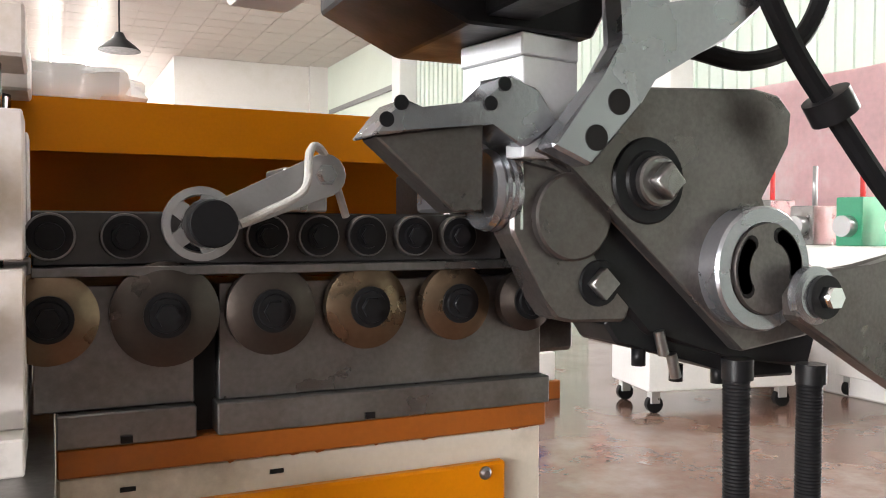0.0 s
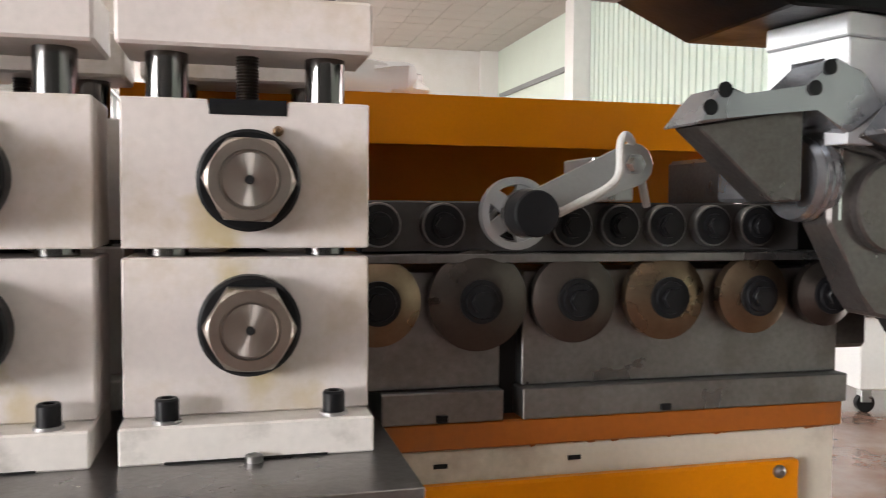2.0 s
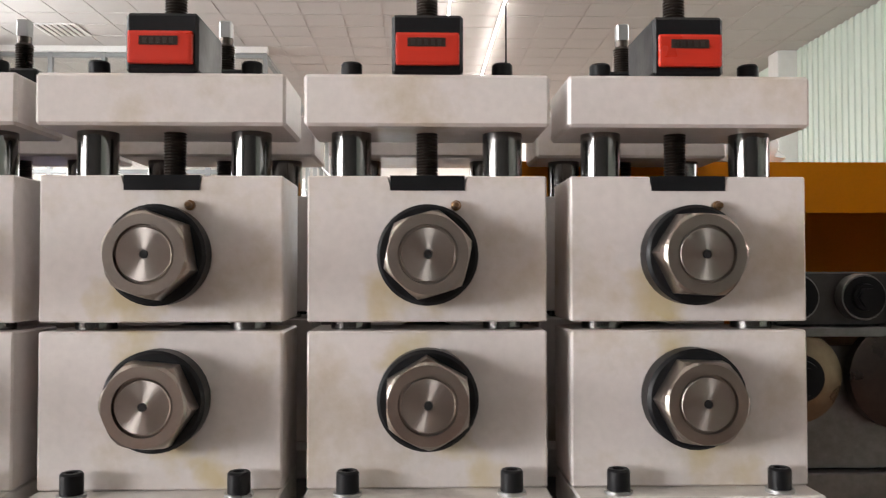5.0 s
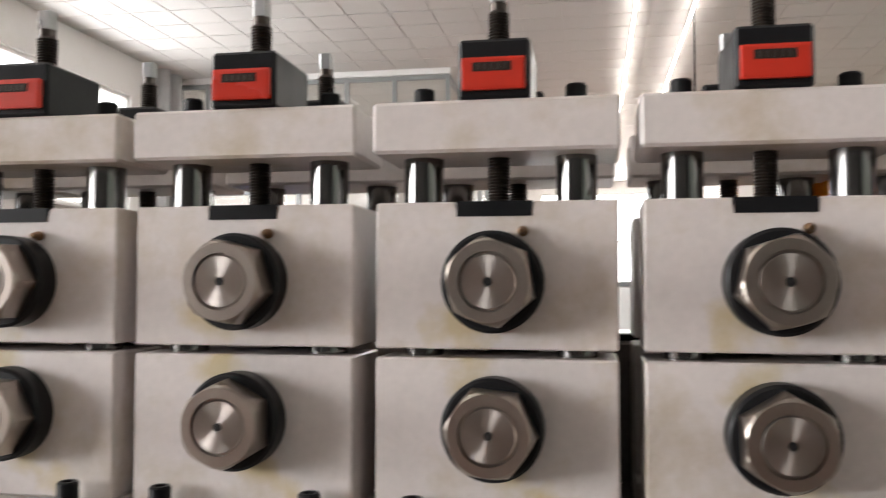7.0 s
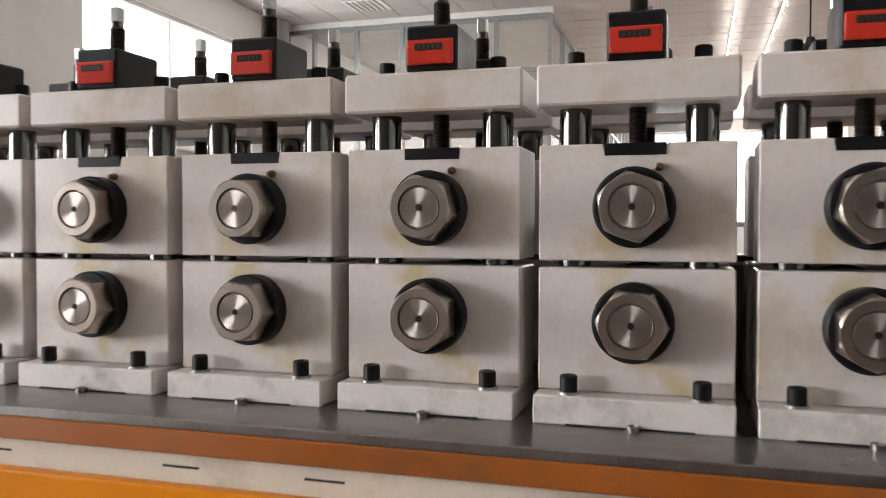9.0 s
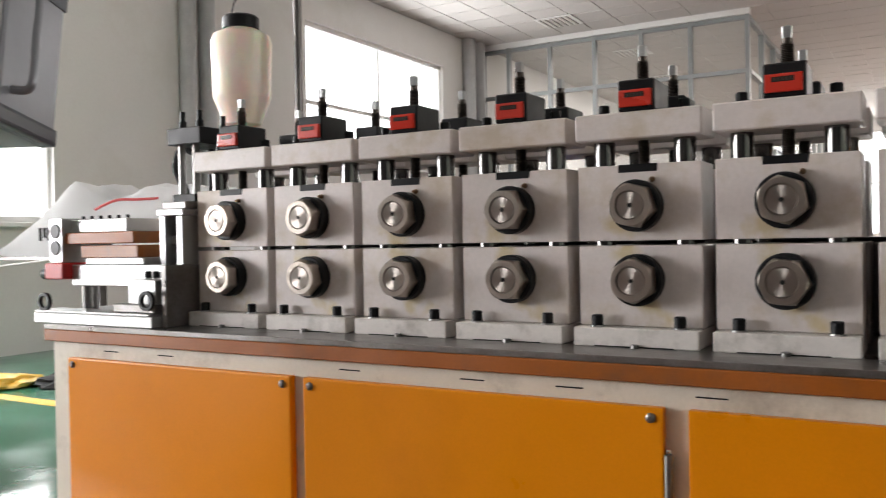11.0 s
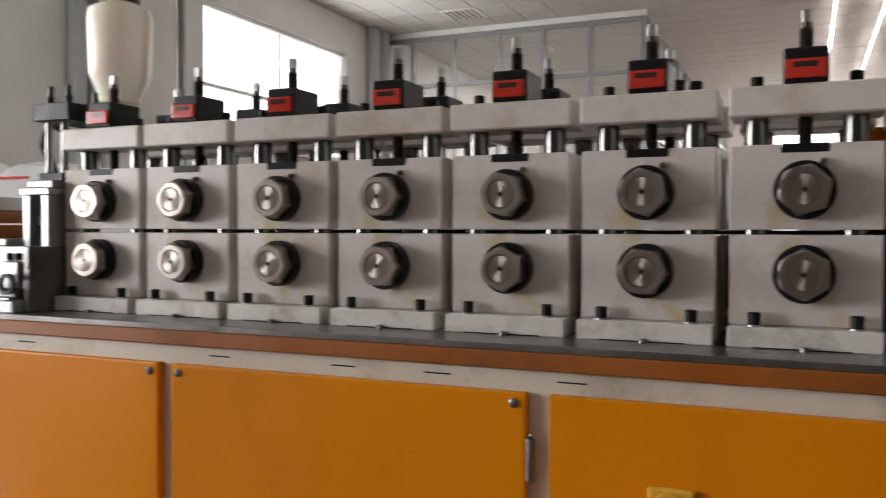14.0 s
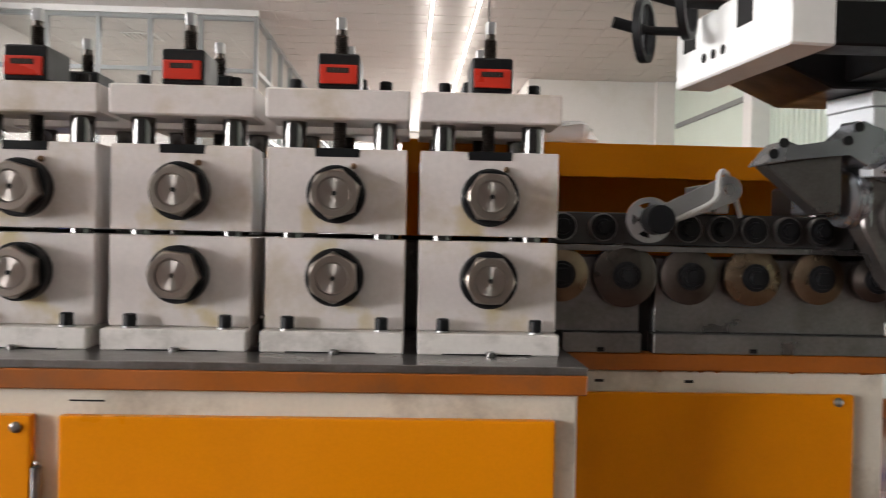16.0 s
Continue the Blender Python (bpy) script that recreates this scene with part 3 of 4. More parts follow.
for k in range(8):
    x = (k - 7) * PITCH
    s = proto if k == 7 else copy_thing(proto, pose(x, 0, 0))
    nuts = sorted((o for o in s.children_recursive if o.name.startswith("hex_nut")), key=lambda o: -o.parent.location.z)
    for o, a in zip(nuts, ANG[k]):
        o.rotation_euler = (0, a, 0)
    if k == 7:
        rear.location = (0, 0.215, 0)
    else:
        copy_thing(rear, pose(x, 0.215, 0))

# table and cabinet of the forming machine
TX0, TX1, TYF, TYB = -2.27, 0.138, -0.146, 0.44
tb = thing("machine_table", "dark steel machine table with an orange painted edge", "machine table")
part("top_plate", B(TX0, TX1, TYF, TYB, TOPZ - 0.012, TOPZ, bevel=0.001), M_STEEL, tb, "dark ground steel top plate")
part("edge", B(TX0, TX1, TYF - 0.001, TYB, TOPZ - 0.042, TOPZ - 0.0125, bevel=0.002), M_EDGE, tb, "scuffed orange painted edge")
cb = thing("machine_cabinet", "cream painted machine cabinet with orange doors", "machine cabinet")
part("body", B(TX0 + 0.02, TX1 - 0.012, TYF + 0.012, TYB - 0.02, 0.0, TOPZ - 0.0425, bevel=0.003), M_CREAM, cb, "cream painted frame with scuffs and oil marks")
DY = TYF + 0.012
for x0, x1 in ((-2.165, -1.445), (-1.41, -0.668), (-0.628, 0.09)):
    d = part("door", B(x0, x1, DY - 0.02, DY - 0.001, 0.1, 0.771, bevel=0.004, seg=2), M_ORANGE, cb, "flat orange powder-coated door")
    for sx in (x0 + 0.018, x1 - 0.02):
        if x0 > -0.7 and sx > -0.2 or x0 > -0.7:
            continue
        for sz in (0.754, 0.12):
            part("door_screw", bm_lathe(bmesh.new(), [(0, 0.0085), (0.003, 0.008), (0.006, 0.004)], (sx, DY - 0.02, sz), (0, -1, 0), 14), M_STEEL, d, "round steel screw")
for x in (-0.662,):
    for z in (0.66, 0.2):
        h = part("hinge", C((x, DY - 0.012, z - 0.035), (x, DY - 0.012, z + 0.035), 0.008, seg=12), M_STEEL, cb, "steel hinge")
        part("pin", C((x, DY - 0.012, z + 0.036), (x, DY - 0.012, z + 0.044), 0.005, seg=10), M_CHROME, h)
for x in (-2.05, -1.86, -1.33, -1.05, -0.86, -0.62):
    part("slot_mark", B(x, x + 0.05, DY - 0.0012, DY - 0.0002, 0.7885, 0.791), M_DARK, cb)
sw = thing("main_switch", "yellow rotary main switch with a red knob", "switch", loc=(-0.432, DY - 0.02, 0.61))
part("plate", B(-0.035, 0.035, -0.014, 0.0, -0.035, 0.035, bevel=0.004), mat("yellow_switch", (0.75, 0.42, 0.04), 0.4), sw)
part("ring", bm_lathe(bmesh.new(), [(0.0, 0.03), (0.012, 0.028)], (0, -0.014, 0), (0, -1, 0), 28), mat("yellow_ring", (0.7, 0.4, 0.05), 0.4), sw)
part("knob", bm_lathe(bmesh.new(), [(0.0, 0.024), (0.02, 0.022), (0.024, 0.018)], (0, -0.026, 0), (0, -1, 0), 24), M_REDBTN, sw)

gb = thing("drive_gearbox", "dark steel gearbox row behind the rear stands", "gearbox")
part("housing", B(-1.9, 0.11, 0.316, 0.43, TOPZ, 1.03, bevel=0.004), M_ARCH, gb)
part("cover", B(-1.9, 0.11, 0.318, 0.42, 1.0305, 1.04, bevel=0.002), M_BLACK, gb)

# ---- the straightener at the end ----
SX0, SX1, SY = 0.1445, 0.727, 0.075
st = thing("straightener_cabinet", "cream cabinet with an orange door under the straightener", "machine cabinet")
part("body", B(SX0 - 0.005, SX1 - 0.006, SY + 0.008, 0.62, 0.0, 0.8115, bevel=0.003), M_CREAM, st, "cream painted frame, chipped at the top edge")
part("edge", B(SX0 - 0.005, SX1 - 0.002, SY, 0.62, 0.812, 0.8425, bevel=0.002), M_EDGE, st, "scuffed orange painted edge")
d = part("door", B(SX0 + 0.0, 0.66, SY - 0.008, SY + 0.007, 0.1, 0.7745, bevel=0.003), M_ORANGE, st, "flat orange powder-coated door")
part("door_screw", bm_lathe(bmesh.new(), [(0, 0.0085), (0.003, 0.008), (0.006, 0.004)], (0.63, SY - 0.008, 0.762), (0, -1, 0), 14), M_STEEL, d, "round steel screw")
for x in (0.2, 0.36):
    part("chip", B(x, x + 0.016, SY + 0.0065, SY + 0.0079, 0.79, 0.795), M_DARK, st)
rng = random.Random(5)
for i in range(14):
    x = rng.uniform(0.3, SX1 - 0.03)
    w, h = rng.uniform(0.003, 0.016), rng.uniform(0.0015, 0.004)
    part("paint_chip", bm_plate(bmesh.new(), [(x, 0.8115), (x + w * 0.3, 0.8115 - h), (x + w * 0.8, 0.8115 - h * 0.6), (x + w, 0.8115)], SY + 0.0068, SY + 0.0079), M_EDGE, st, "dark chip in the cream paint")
sb = thing("roll_straightener", "steel straightening unit with rows of rolls", "straightener")
part("foot_plate", B(0.30, SX1, SY - 0.005, 0.4, 0.843, 0.878, bevel=0.0015), M_STEEL, sb, "grey steel foot plate")
part("foot_plate", B(0.1395, 0.278, SY - 0.003, 0.4, 0.843, 0.878, bevel=0.0015), M_STEEL, sb)
part("lower_block", B(0.304, SX1 - 0.004, SY + 0.012, 0.3, 0.8785, 1.01, bevel=0.0015), M_STEEL, sb, "scratched ground steel block")
part("lower_block", B(0.118, 0.278, SY + 0.014, 0.3, 0.8785, 1.01, bevel=0.0015), M_STEEL, sb)
# Dark filler puts the shade of the open gap between the blocks into colour.
part("gap_plate", B(0.2785, 0.3035, SY + 0.03, 0.3, 0.843, 1.0), M_DARK, sb)
part("strip_guide", B(0.118, 0.7, SY - 0.012, SY + 0.05, 1.0205, 1.0305, bevel=0.001), M_STEEL, sb, "flat steel strip guide bar")
part("upper_bar", B(0.118, 0.66, SY + 0.006, SY + 0.05, 1.031, 1.088, bevel=0.002), M_DKBAR, sb, "dark grey steel roll carrier bar")
for x in (0.135, 0.206, 0.283, 0.355, 0.414, 0.473, 0.533, 0.593):
    r = part("upper_roll", bm_lathe(bmesh.new(), [(0, 0.0245), (0.012, 0.0245), (0.014, 0.0237), (0.014, 0.0222)], (x, SY + 0.006, 1.0615), (0, -1, 0), 30), M_STEEL, sb, "steel ringed roll")
    part("roll_bolt", bm_lathe(bmesh.new(), [(0.01, 0.0222), (0.0155, 0.022), (0.0155, 0.0145), (0.02, 0.0135)], (x, SY + 0.006, 1.0615), (0, -1, 0), 24), M_BLACK, r, "black bolt head")
    bm = bm_lathe(bmesh.new(), [(0.018, 0.0105), (0.026, 0.0105)], (x, SY + 0.006, 1.0615), (0, -1, 0), 6)
    part("bolt_head", bm, M_BLACK, r)
for i, x in enumerate((0.133, 0.246, 0.359, 0.472, 0.589, 0.69)):
    rad = (0.048, 0.056, 0.05, 0.05, 0.046, 0.04)[i]
    mt = M_BRONZE if i in (0, 3, 4) else M_ROLL
    r = part("lower_roll", bm_lathe(bmesh.new(), [(0, rad - 0.006), (0.006, rad), (0.02, rad), (0.03, rad * 0.62), (0.03, 0.02)], (x, SY + 0.012, 0.979), (0, -1, 0), 44), mt, sb, "conical steel straightening roll")
    part("roll_bolt", bm_lathe(bmesh.new(), [(0.025, 0.0245), (0.033, 0.024), (0.033, 0.019), (0.036, 0.018)], (x, SY + 0.012, 0.979), (0, -1, 0), 28), M_BLACK, r, "black bolt head")
    part("bolt_head", bm_lathe(bmesh.new(), [(0.034, 0.013), (0.042, 0.012)], (x, SY + 0.012, 0.979), (0, -1, 0), 6), M_BLACK, r)
for x in (0.2, 0.47):
    part("clamp_bolt", B(x, x + 0.012, SY - 0.009, SY - 0.0055, 0.846, 0.853), M_BLACK, sb)
hd = thing("guard_hood", "orange sheet metal guard hood behind the rolls", "machine guard")
part("front_panel", B(-0.15, 1.02, 0.30, 0.303, 1.166, 1.2335), M_ORANGE, hd, "orange front panel")
part("top_panel", B(-0.15, 1.02, 0.3035, 0.56, 1.2305, 1.2335), M_ORANGE, hd)
# Unseen end and floor sheets, added to keep light out of the recess.
part("end_panel", B(-0.15, -0.147, 0.3035, 0.55, 0.86, 1.2304), M_ORANGE, hd)
part("recess_floor", B(0.12, 1.0, 0.13, 0.553, 1.082, 1.086), M_DKBAR, hd)
part("recess_panel", B(-0.15, 1.02, 0.554, 0.557, 0.86, 1.2304), M_ORANGE, hd)
wr = thing("wrapped_roll", "white plastic-wrapped roll lying on the orange hood", "wrapped roll", loc=(0.13, 0.42, 1.2345))
bm = bmesh.new()
bmesh.ops.create_uvsphere(bm, u_segments=36, v_segments=20, radius=1)
for v in bm.verts:
    c = v.co.copy()
    n1 = noise.noise(c * 2.2) * 0.16 + noise.noise(c * 6) * 0.06
    sq = Vector((math.copysign(abs(c.x) ** 0.55, c.x), math.copysign(abs(c.y) ** 0.7, c.y), math.copysign(abs(c.z) ** 0.6, c.z)))
    v.co = Vector((sq.x * 0.125, sq.y * 0.1, max(sq.z, -0.75) * 0.03 + 0.0225)) * (1 + n1)
    v.co.z = max(v.co.z, 0.0)
for f in bm.faces:
    f.smooth = True
part("wrap", bm, M_PLASTIC, wr)

# measuring wheel with its arm
en = thing("measuring_encoder", "silver measuring wheel on an arm with black encoder and white cable", "encoder")
EX, EZ, EY = 0.282, 1.075, 0.035
part("wheel", bm_ring(bmesh.new(), [(0, 0.029), (0, 0.039), (0.012, 0.039), (0.012, 0.031), (0.004, 0.03)], (EX - 0.004, EY + 0.012, EZ), (0, -1, 0), 44), M_ALU, en, "silver wheel rim")
for i in range(5):
    a = i * 2 * math.pi / 5
    part("spoke", bm_plate(bmesh.new(), [(EX - 0.004 + 0.01 * math.cos(a + 1.2), EZ + 0.01 * math.sin(a + 1.2)), (EX - 0.004 + 0.034 * math.cos(a + 0.25), EZ + 0.034 * math.sin(a + 0.25)), (EX - 0.004 + 0.034 * math.cos(a - 0.25), EZ + 0.034 * math.sin(a - 0.25)), (EX - 0.004 + 0.01 * math.cos(a - 1.2), EZ + 0.01 * math.sin(a - 1.2))], EY + 0.002, EY + 0.009), M_ALU, en)
part("hub", bm_lathe(bmesh.new(), [(0, 0.016), (0.02, 0.016), (0.02, 0.026), (0.03, 0.026)], (EX, EY + 0.01, EZ), (0, -1, 0), 32), M_CHROME, en, "chrome hub")
part("encoder_body", bm_lathe(bmesh.new(), [(0, 0.024), (0.03, 0.024), (0.032, 0.0225)], (EX, EY - 0.02, EZ), (0, -1, 0), 36), M_RUBBER, en, "black encoder body")
AX, AZ = 0.410, 1.129
dirv = Vector((AX - EX, 0, AZ - EZ)).normalized()
nrm = Vector((-dirv.z, 0, dirv.x))
out = []
for i in range(9):
    a = math.pi / 2 - math.pi * i / 8
    v = dirv * math.cos(a) + nrm * math.sin(a)
    out.append((AX + v.x * 0.024, AZ + v.z * 0.024))
for i in range(9):
    a = -math.pi / 2 - math.pi * i / 8
    v = dirv * math.cos(a) + nrm * math.sin(a)
    out.append((EX + v.x * 0.017, EZ + v.z * 0.017))
part("arm", bm_plate(bmesh.new(), out, EY - 0.004, EY + 0.001, 0.0008), M_ALU, en, "flat brushed aluminium arm")
part("pivot_bolt", bm_lathe(bmesh.new(), [(0, 0.012), (0.006, 0.012), (0.006, 0.0085), (0.013, 0.0085)], (AX, EY - 0.004, AZ), (0, -1, 0), 6), M_CHROME, en)
part("bracket", B(AX - 0.045, AX + 0.004, EY + 0.002, SY + 0.045, 1.0885, AZ + 0.008, bevel=0.002), M_ALU, en, "aluminium mounting bracket")
part("cable", bm_tube(bmesh.new(), [(EX + 0.03, EY - 0.03, EZ), (EX + 0.055, EY - 0.03, EZ + 0.012), (AX - 0.03, EY - 0.025, AZ - 0.018), (AX - 0.022, EY - 0.018, AZ + 0.022), (AX - 0.01, EY - 0.01, AZ + 0.03), (AX + 0.01, EY + 0.01, AZ + 0.01), (AX + 0.035, EY + 0.03, AZ - 0.045)], 0.0046), M_WRAP, en, "cable in white spiral wrap")

# ---- the punching and cutting head beyond the straightener ----
ah = thing("forming_head", "large grey machined steel swivel head with bolted plates, discs and hoses", "machine head")
part("main_plate", bm_plate(bmesh.new(), [(0.622, 1.158), (0.742, 1.237), (0.95, 1.249), (0.99, 1.243), (1.012, 1.222), (1.008, 1.18), (0.957, 1.111), (0.985, 1.06), (1.05, 0.93), (0.93, 0.915), (0.674, 1.142)], -0.062, -0.038, 0.003), M_ARCH, ah, "large grey steel plate with worn face")
part("edge_bar", bm_plate(bmesh.new(), [(0.620, 1.160), (0.672, 1.139), (0.742, 1.212), (0.755, 1.243), (0.868, 1.297), (0.945, 1.36), (0.985, 1.43), (0.93, 1.43), (0.862, 1.345), (0.775, 1.325), (0.742, 1.43), (0.70, 1.43), (0.716, 1.28), (0.685, 1.236)], -0.098, -0.0625, 0.004), M_ARCHL, ah, "bright bolted Y-shaped arm")
for x, z in ((0.678, 1.171), (0.708, 1.212)):
    part("counterbore", C((x, -0.0975, z), (x, -0.0990, z), 0.0145, seg=24), M_DARK, ah, "dark bolt hole")
part("bearing_ring", bm_lathe(bmesh.new(), [(0, 0.052), (0.004, 0.05), (0.004, 0.036), (0.008, 0.034)], (0.778, -0.0625, 1.128), (0, -1, 0), 40), M_BLACK, ah, "black bearing ring")
part("bearing_hub", bm_lathe(bmesh.new(), [(0.004, 0.03), (0.014, 0.03), (0.016, 0.027)], (0.783, -0.064, 1.127), (0, -1, 0), 32), M_STEEL, ah)
part("bearing_pin", bm_lathe(bmesh.new(), [(0.004, 0.022), (0.03, 0.022), (0.032, 0.019)], (0.787, -0.064, 1.127), (0, -1, 0), 4), M_STEEL, ah, "square steel pin end")
part("left_beam", bm_plate(bmesh.new(), [(0.431, 1.165), (0.45, 1.188), (0.466, 1.206), (0.486, 1.194), (0.56, 1.206), (0.592, 1.24), (0.628, 1.226), (0.655, 1.19), (0.61, 1.158), (0.571, 1.187)], -0.06, 0.01, 0.003), M_ARCHL, ah, "bright angled clamp beam")
for x, z in ((0.446, 1.182), (0.462, 1.2), (0.566, 1.206), (0.583, 1.228)):
    part("beam_bolt", C((x, -0.0605, z), (x, -0.0625, z), 0.008, seg=16), M_BLACK, ah)
part("gusset", bm_plate(bmesh.new(), [(0.44, 1.166), (0.566, 1.187), (0.566, 1.09), (0.531, 1.0885)], -0.045, 0.0, 0.002), M_ARCH, ah)
part("column", B(0.53, 0.566, -0.03, 0.06, 1.0885, 1.185, bevel=0.01, seg=3), M_ARCHL, ah, "bright vertical column")
for i in range(3):
    part("ring", bm_lathe(bmesh.new(), [(0, 0.045), (0.008, 0.048), (0.016, 0.045)], (0.585 + i * 0.009, 0.0, 1.115), (1, 0, 0), 32), M_ARCHL, ah)
part("side_plate", bm_plate(bmesh.new(), [(0.607, 1.152), (0.607, 1.068), (0.652, 0.99), (0.668, 0.965), (0.69, 0.96), (0.768, 0.958), (0.78, 0.985), (0.765, 1.05), (0.67, 1.14)], -0.036, 0.012, 0.004), M_ARCH, ah, "grey steel side plate")
part("slot_edge", B(0.618, 0.6215, -0.0375, -0.0362, 1.07, 1.148), M_CHROME, ah)
part("side_boss", bm_lathe(bmesh.new(), [(0, 0.028), (0.004, 0.027), (0.004, 0.021)], (0.727, -0.036, 1.006), (0, -1, 0), 32), M_BLACK, ah)
part("side_pin", bm_lathe(bmesh.new(), [(0.002, 0.019), (0.016, 0.019)], (0.727, -0.037, 1.006), (0, -1, 0), 4), M_STEEL, ah)
part("disc", bm_lathe(bmesh.new(), [(0, 0.078), (0.028, 0.078), (0.032, 0.075), (0.032, 0.058), (0.028, 0.056)], (0.935, -0.062, 1.022), (0, -1, 0), 48), M_ARCHL, ah, "bright steel disc with curved slots")
part("disc_face", bm_lathe(bmesh.new(), [(0.0, 0.057), (0.0335, 0.057), (0.0345, 0.056)], (0.94, -0.062, 1.022), (0, -1, 0), 44), M_ARCH, ah)
for a0 in (2.35, -0.2):
    for j in range(11):
        a = a0 + j * 0.14
        x, z = 0.94 + 0.044 * math.cos(a), 1.022 + 0.044 * math.sin(a)
        part("slot_hole", C((x, -0.0964, z), (x, -0.0975, z), 0.0105, seg=12), M_DARK, ah)
part("arm_plate", bm_plate(bmesh.new(), [(0.955, 0.962), (0.953, 0.99), (0.975, 1.015), (1.01, 1.022), (1.08, 1.022), (1.30, 1.07), (1.30, 0.78), (1.2, 0.83), (1.09, 0.888)], -0.128, -0.1, 0.004), M_ARCH, ah, "grey steel lever plate")
part("arm_boss", bm_lathe(bmesh.new(), [(0, 0.036), (0.012, 0.036), (0.014, 0.028)], (0.985, -0.116, 0.99), (0, -1, 0), 36), M_ARCHL, ah)
part("arm_ring", bm_lathe(bmesh.new(), [(0.0, 0.027), (0.017, 0.027), (0.017, 0.018)], (0.995, -0.118, 0.988), (0, -1, 0), 32), M_BLACK, ah)
part("arm_nut", bm_lathe(bmesh.new(), [(0.016, 0.015), (0.032, 0.014)], (0.995, -0.118, 0.988), (0, -1, 0), 6), M_CHROME, ah)
bm = bm_plate(bmesh.new(), [(0.0, 1.15), (0.03, 1.15), (0.03, 1.245), (0.078, 1.245), (0.078, 1.15), (0.112, 1.15), (0.112, 1.262), (0.0, 1.262)], 0.0, 0.083, 0.0015)
tbk = part("top_block", bm, M_BRIGHT, ah, "light steel clamp block with a square window")
tbk.matrix_basis = pose(0.607, -0.06, 0, 0, 0, 100)
tbk.scale = (1, -1, 1)
part("top_plate", B(0.0, 0.114, -0.085, 0.002, 1.2625, 1.288, bevel=0.002), M_BRIGHT, ah, "light steel cap plate").matrix_basis = pose(0.607, -0.06, 0, 0, 0, 100)
part("top_pin", bm_lathe(bmesh.new(), [(0, 0.014), (0.004, 0.014), (0.004, 0.009), (0.024, 0.009), (0.026, 0.007)], (0.632, -0.005, 1.288), (0, 0, 1), 18), M_CHROME, ah)
part("hopper", bm_plate(bmesh.new(), [(0.44, 1.334), (0.54, 1.289), (0.7, 1.289), (0.78, 1.43), (0.44, 1.43)], -0.06, 0.15, 0.003), M_BLACK, ah, "dark angled plate housing")
part("under_block", bm_plate(bmesh.new(), [(0.74, 0.958), (0.8, 1.0), (0.93, 0.93), (1.05, 0.905), (1.06, 0.87), (0.98, 0.872), (0.93, 0.885), (0.88, 0.9), (0.76, 0.93)], -0.03, 0.05, 0.004), M_BLACK, ah, "dark underside castings")
for x, z in ((0.835, 0.915), (0.815, 0.945)):
    part("under_pin", C((x, -0.04, z), (x + 0.008, -0.04, z - 0.03), 0.007, seg=12), M_STEEL, ah)
for x, z in ((0.80, 0.922), (0.86, 0.898), (0.93, 0.89)):
    part("under_bolt", C((x, -0.02, z), (x, -0.02, z - 0.022), 0.009, seg=10), M_BLACK, ah)
part("back_casting", bm_plate(bmesh.new(), [(0.66, 1.12), (0.74, 1.0), (0.80, 0.94), (0.95, 0.90), (1.08, 0.88), (1.12, 1.0), (0.98, 1.08), (0.93, 1.2), (0.76, 1.2)], -0.0365, 0.12, 0.006), M_BLACK, ah, "dark oily casting behind the plates")
part("back_flange", bm_lathe(bmesh.new(), [(0, 0.052), (0.012, 0.052), (0.014, 0.049)], (0.685, -0.034, 1.085), (0, -1, 0), 36), M_ARCH, ah)
part("back_arm", B(0.60, 0.80, 0.121, 0.3, 0.9, 1.15, bevel=0.006), M_ARCH, ah)
# slide block with handwheels on the near side of the head
sbk = part("slide_block", B(-0.165, 0.165, -0.03, 0.03, 0, 0.095, bevel=0.003), M_WHITE, ah, "white painted slide block with slots")
sbk.matrix_basis = pose(0.331, -0.222, 1.278, 0, 0, -84.6)
for x in (-0.115, 0.055):
    part("slot", B(x - 0.02, x + 0.02, -0.0315, -0.03, 0.05, 0.0955), M_DARK, sbk)
for x in (-0.065, -0.035, -0.005):
    part("bolt_hole", C((x, -0.0302, 0.03), (x, -0.0315, 0.03), 0.007, seg=14), M_DARK, sbk)
part("red_dial", C((-0.06, -0.02, 0.145), (0.0, -0.02, 0.145), 0.02, seg=18), M_RED, sbk, "red position dial")
part("red_dial", C((0.05, -0.02, 0.145), (0.1, -0.02, 0.145), 0.02, seg=18), M_RED, sbk)
part("slide_arm", B(0.362, 0.62, -0.30, -0.24, 1.30, 1.36, bevel=0.003), M_BLACK, ah, "black carrier arm")
part("slide_arm", B(0.56, 0.62, -0.239, -0.031, 1.30, 1.36, bevel=0.003), M_BLACK, ah)
part("lifting_ring", bm_ring(bmesh.new(), [(-0.006, 0.018), (-0.006, 0.027), (0.006, 0.027), (0.006, 0.018)], (0.47, -0.27, 1.387), (0.3, -1, 0), 24), M_CHROME, ah)
for x, y, z, r in ((0.228, -0.08, 1.366, 0.05), (0.255, -0.2, 1.375, 0.05)):
    w = part("handwheel", bm_ring(bmesh.new(), [(-0.006, r - 0.01), (-0.006, r), (0.006, r), (0.006, r - 0.01)], (x, y, z), (0.85, -0.5, 0), 32), M_BLACK, ah, "black handwheel")
    part("wheel_spoke", bm_tube(bmesh.new(), [(x, y, z - r + 0.005), (x, y, z), (x, y, z + r - 0.005)], 0.005), M_BLACK, w)
    part("wheel_grip", C((x, y, z - 0.0), (x - 0.05, y + 0.0, z + 0.012), 0.009, seg=12), M_BLACK, w)
    part("wheel_axle", C((x, y, z), (x + 0.09, y - 0.0, z), 0.007, seg=12), M_BLACK, w)
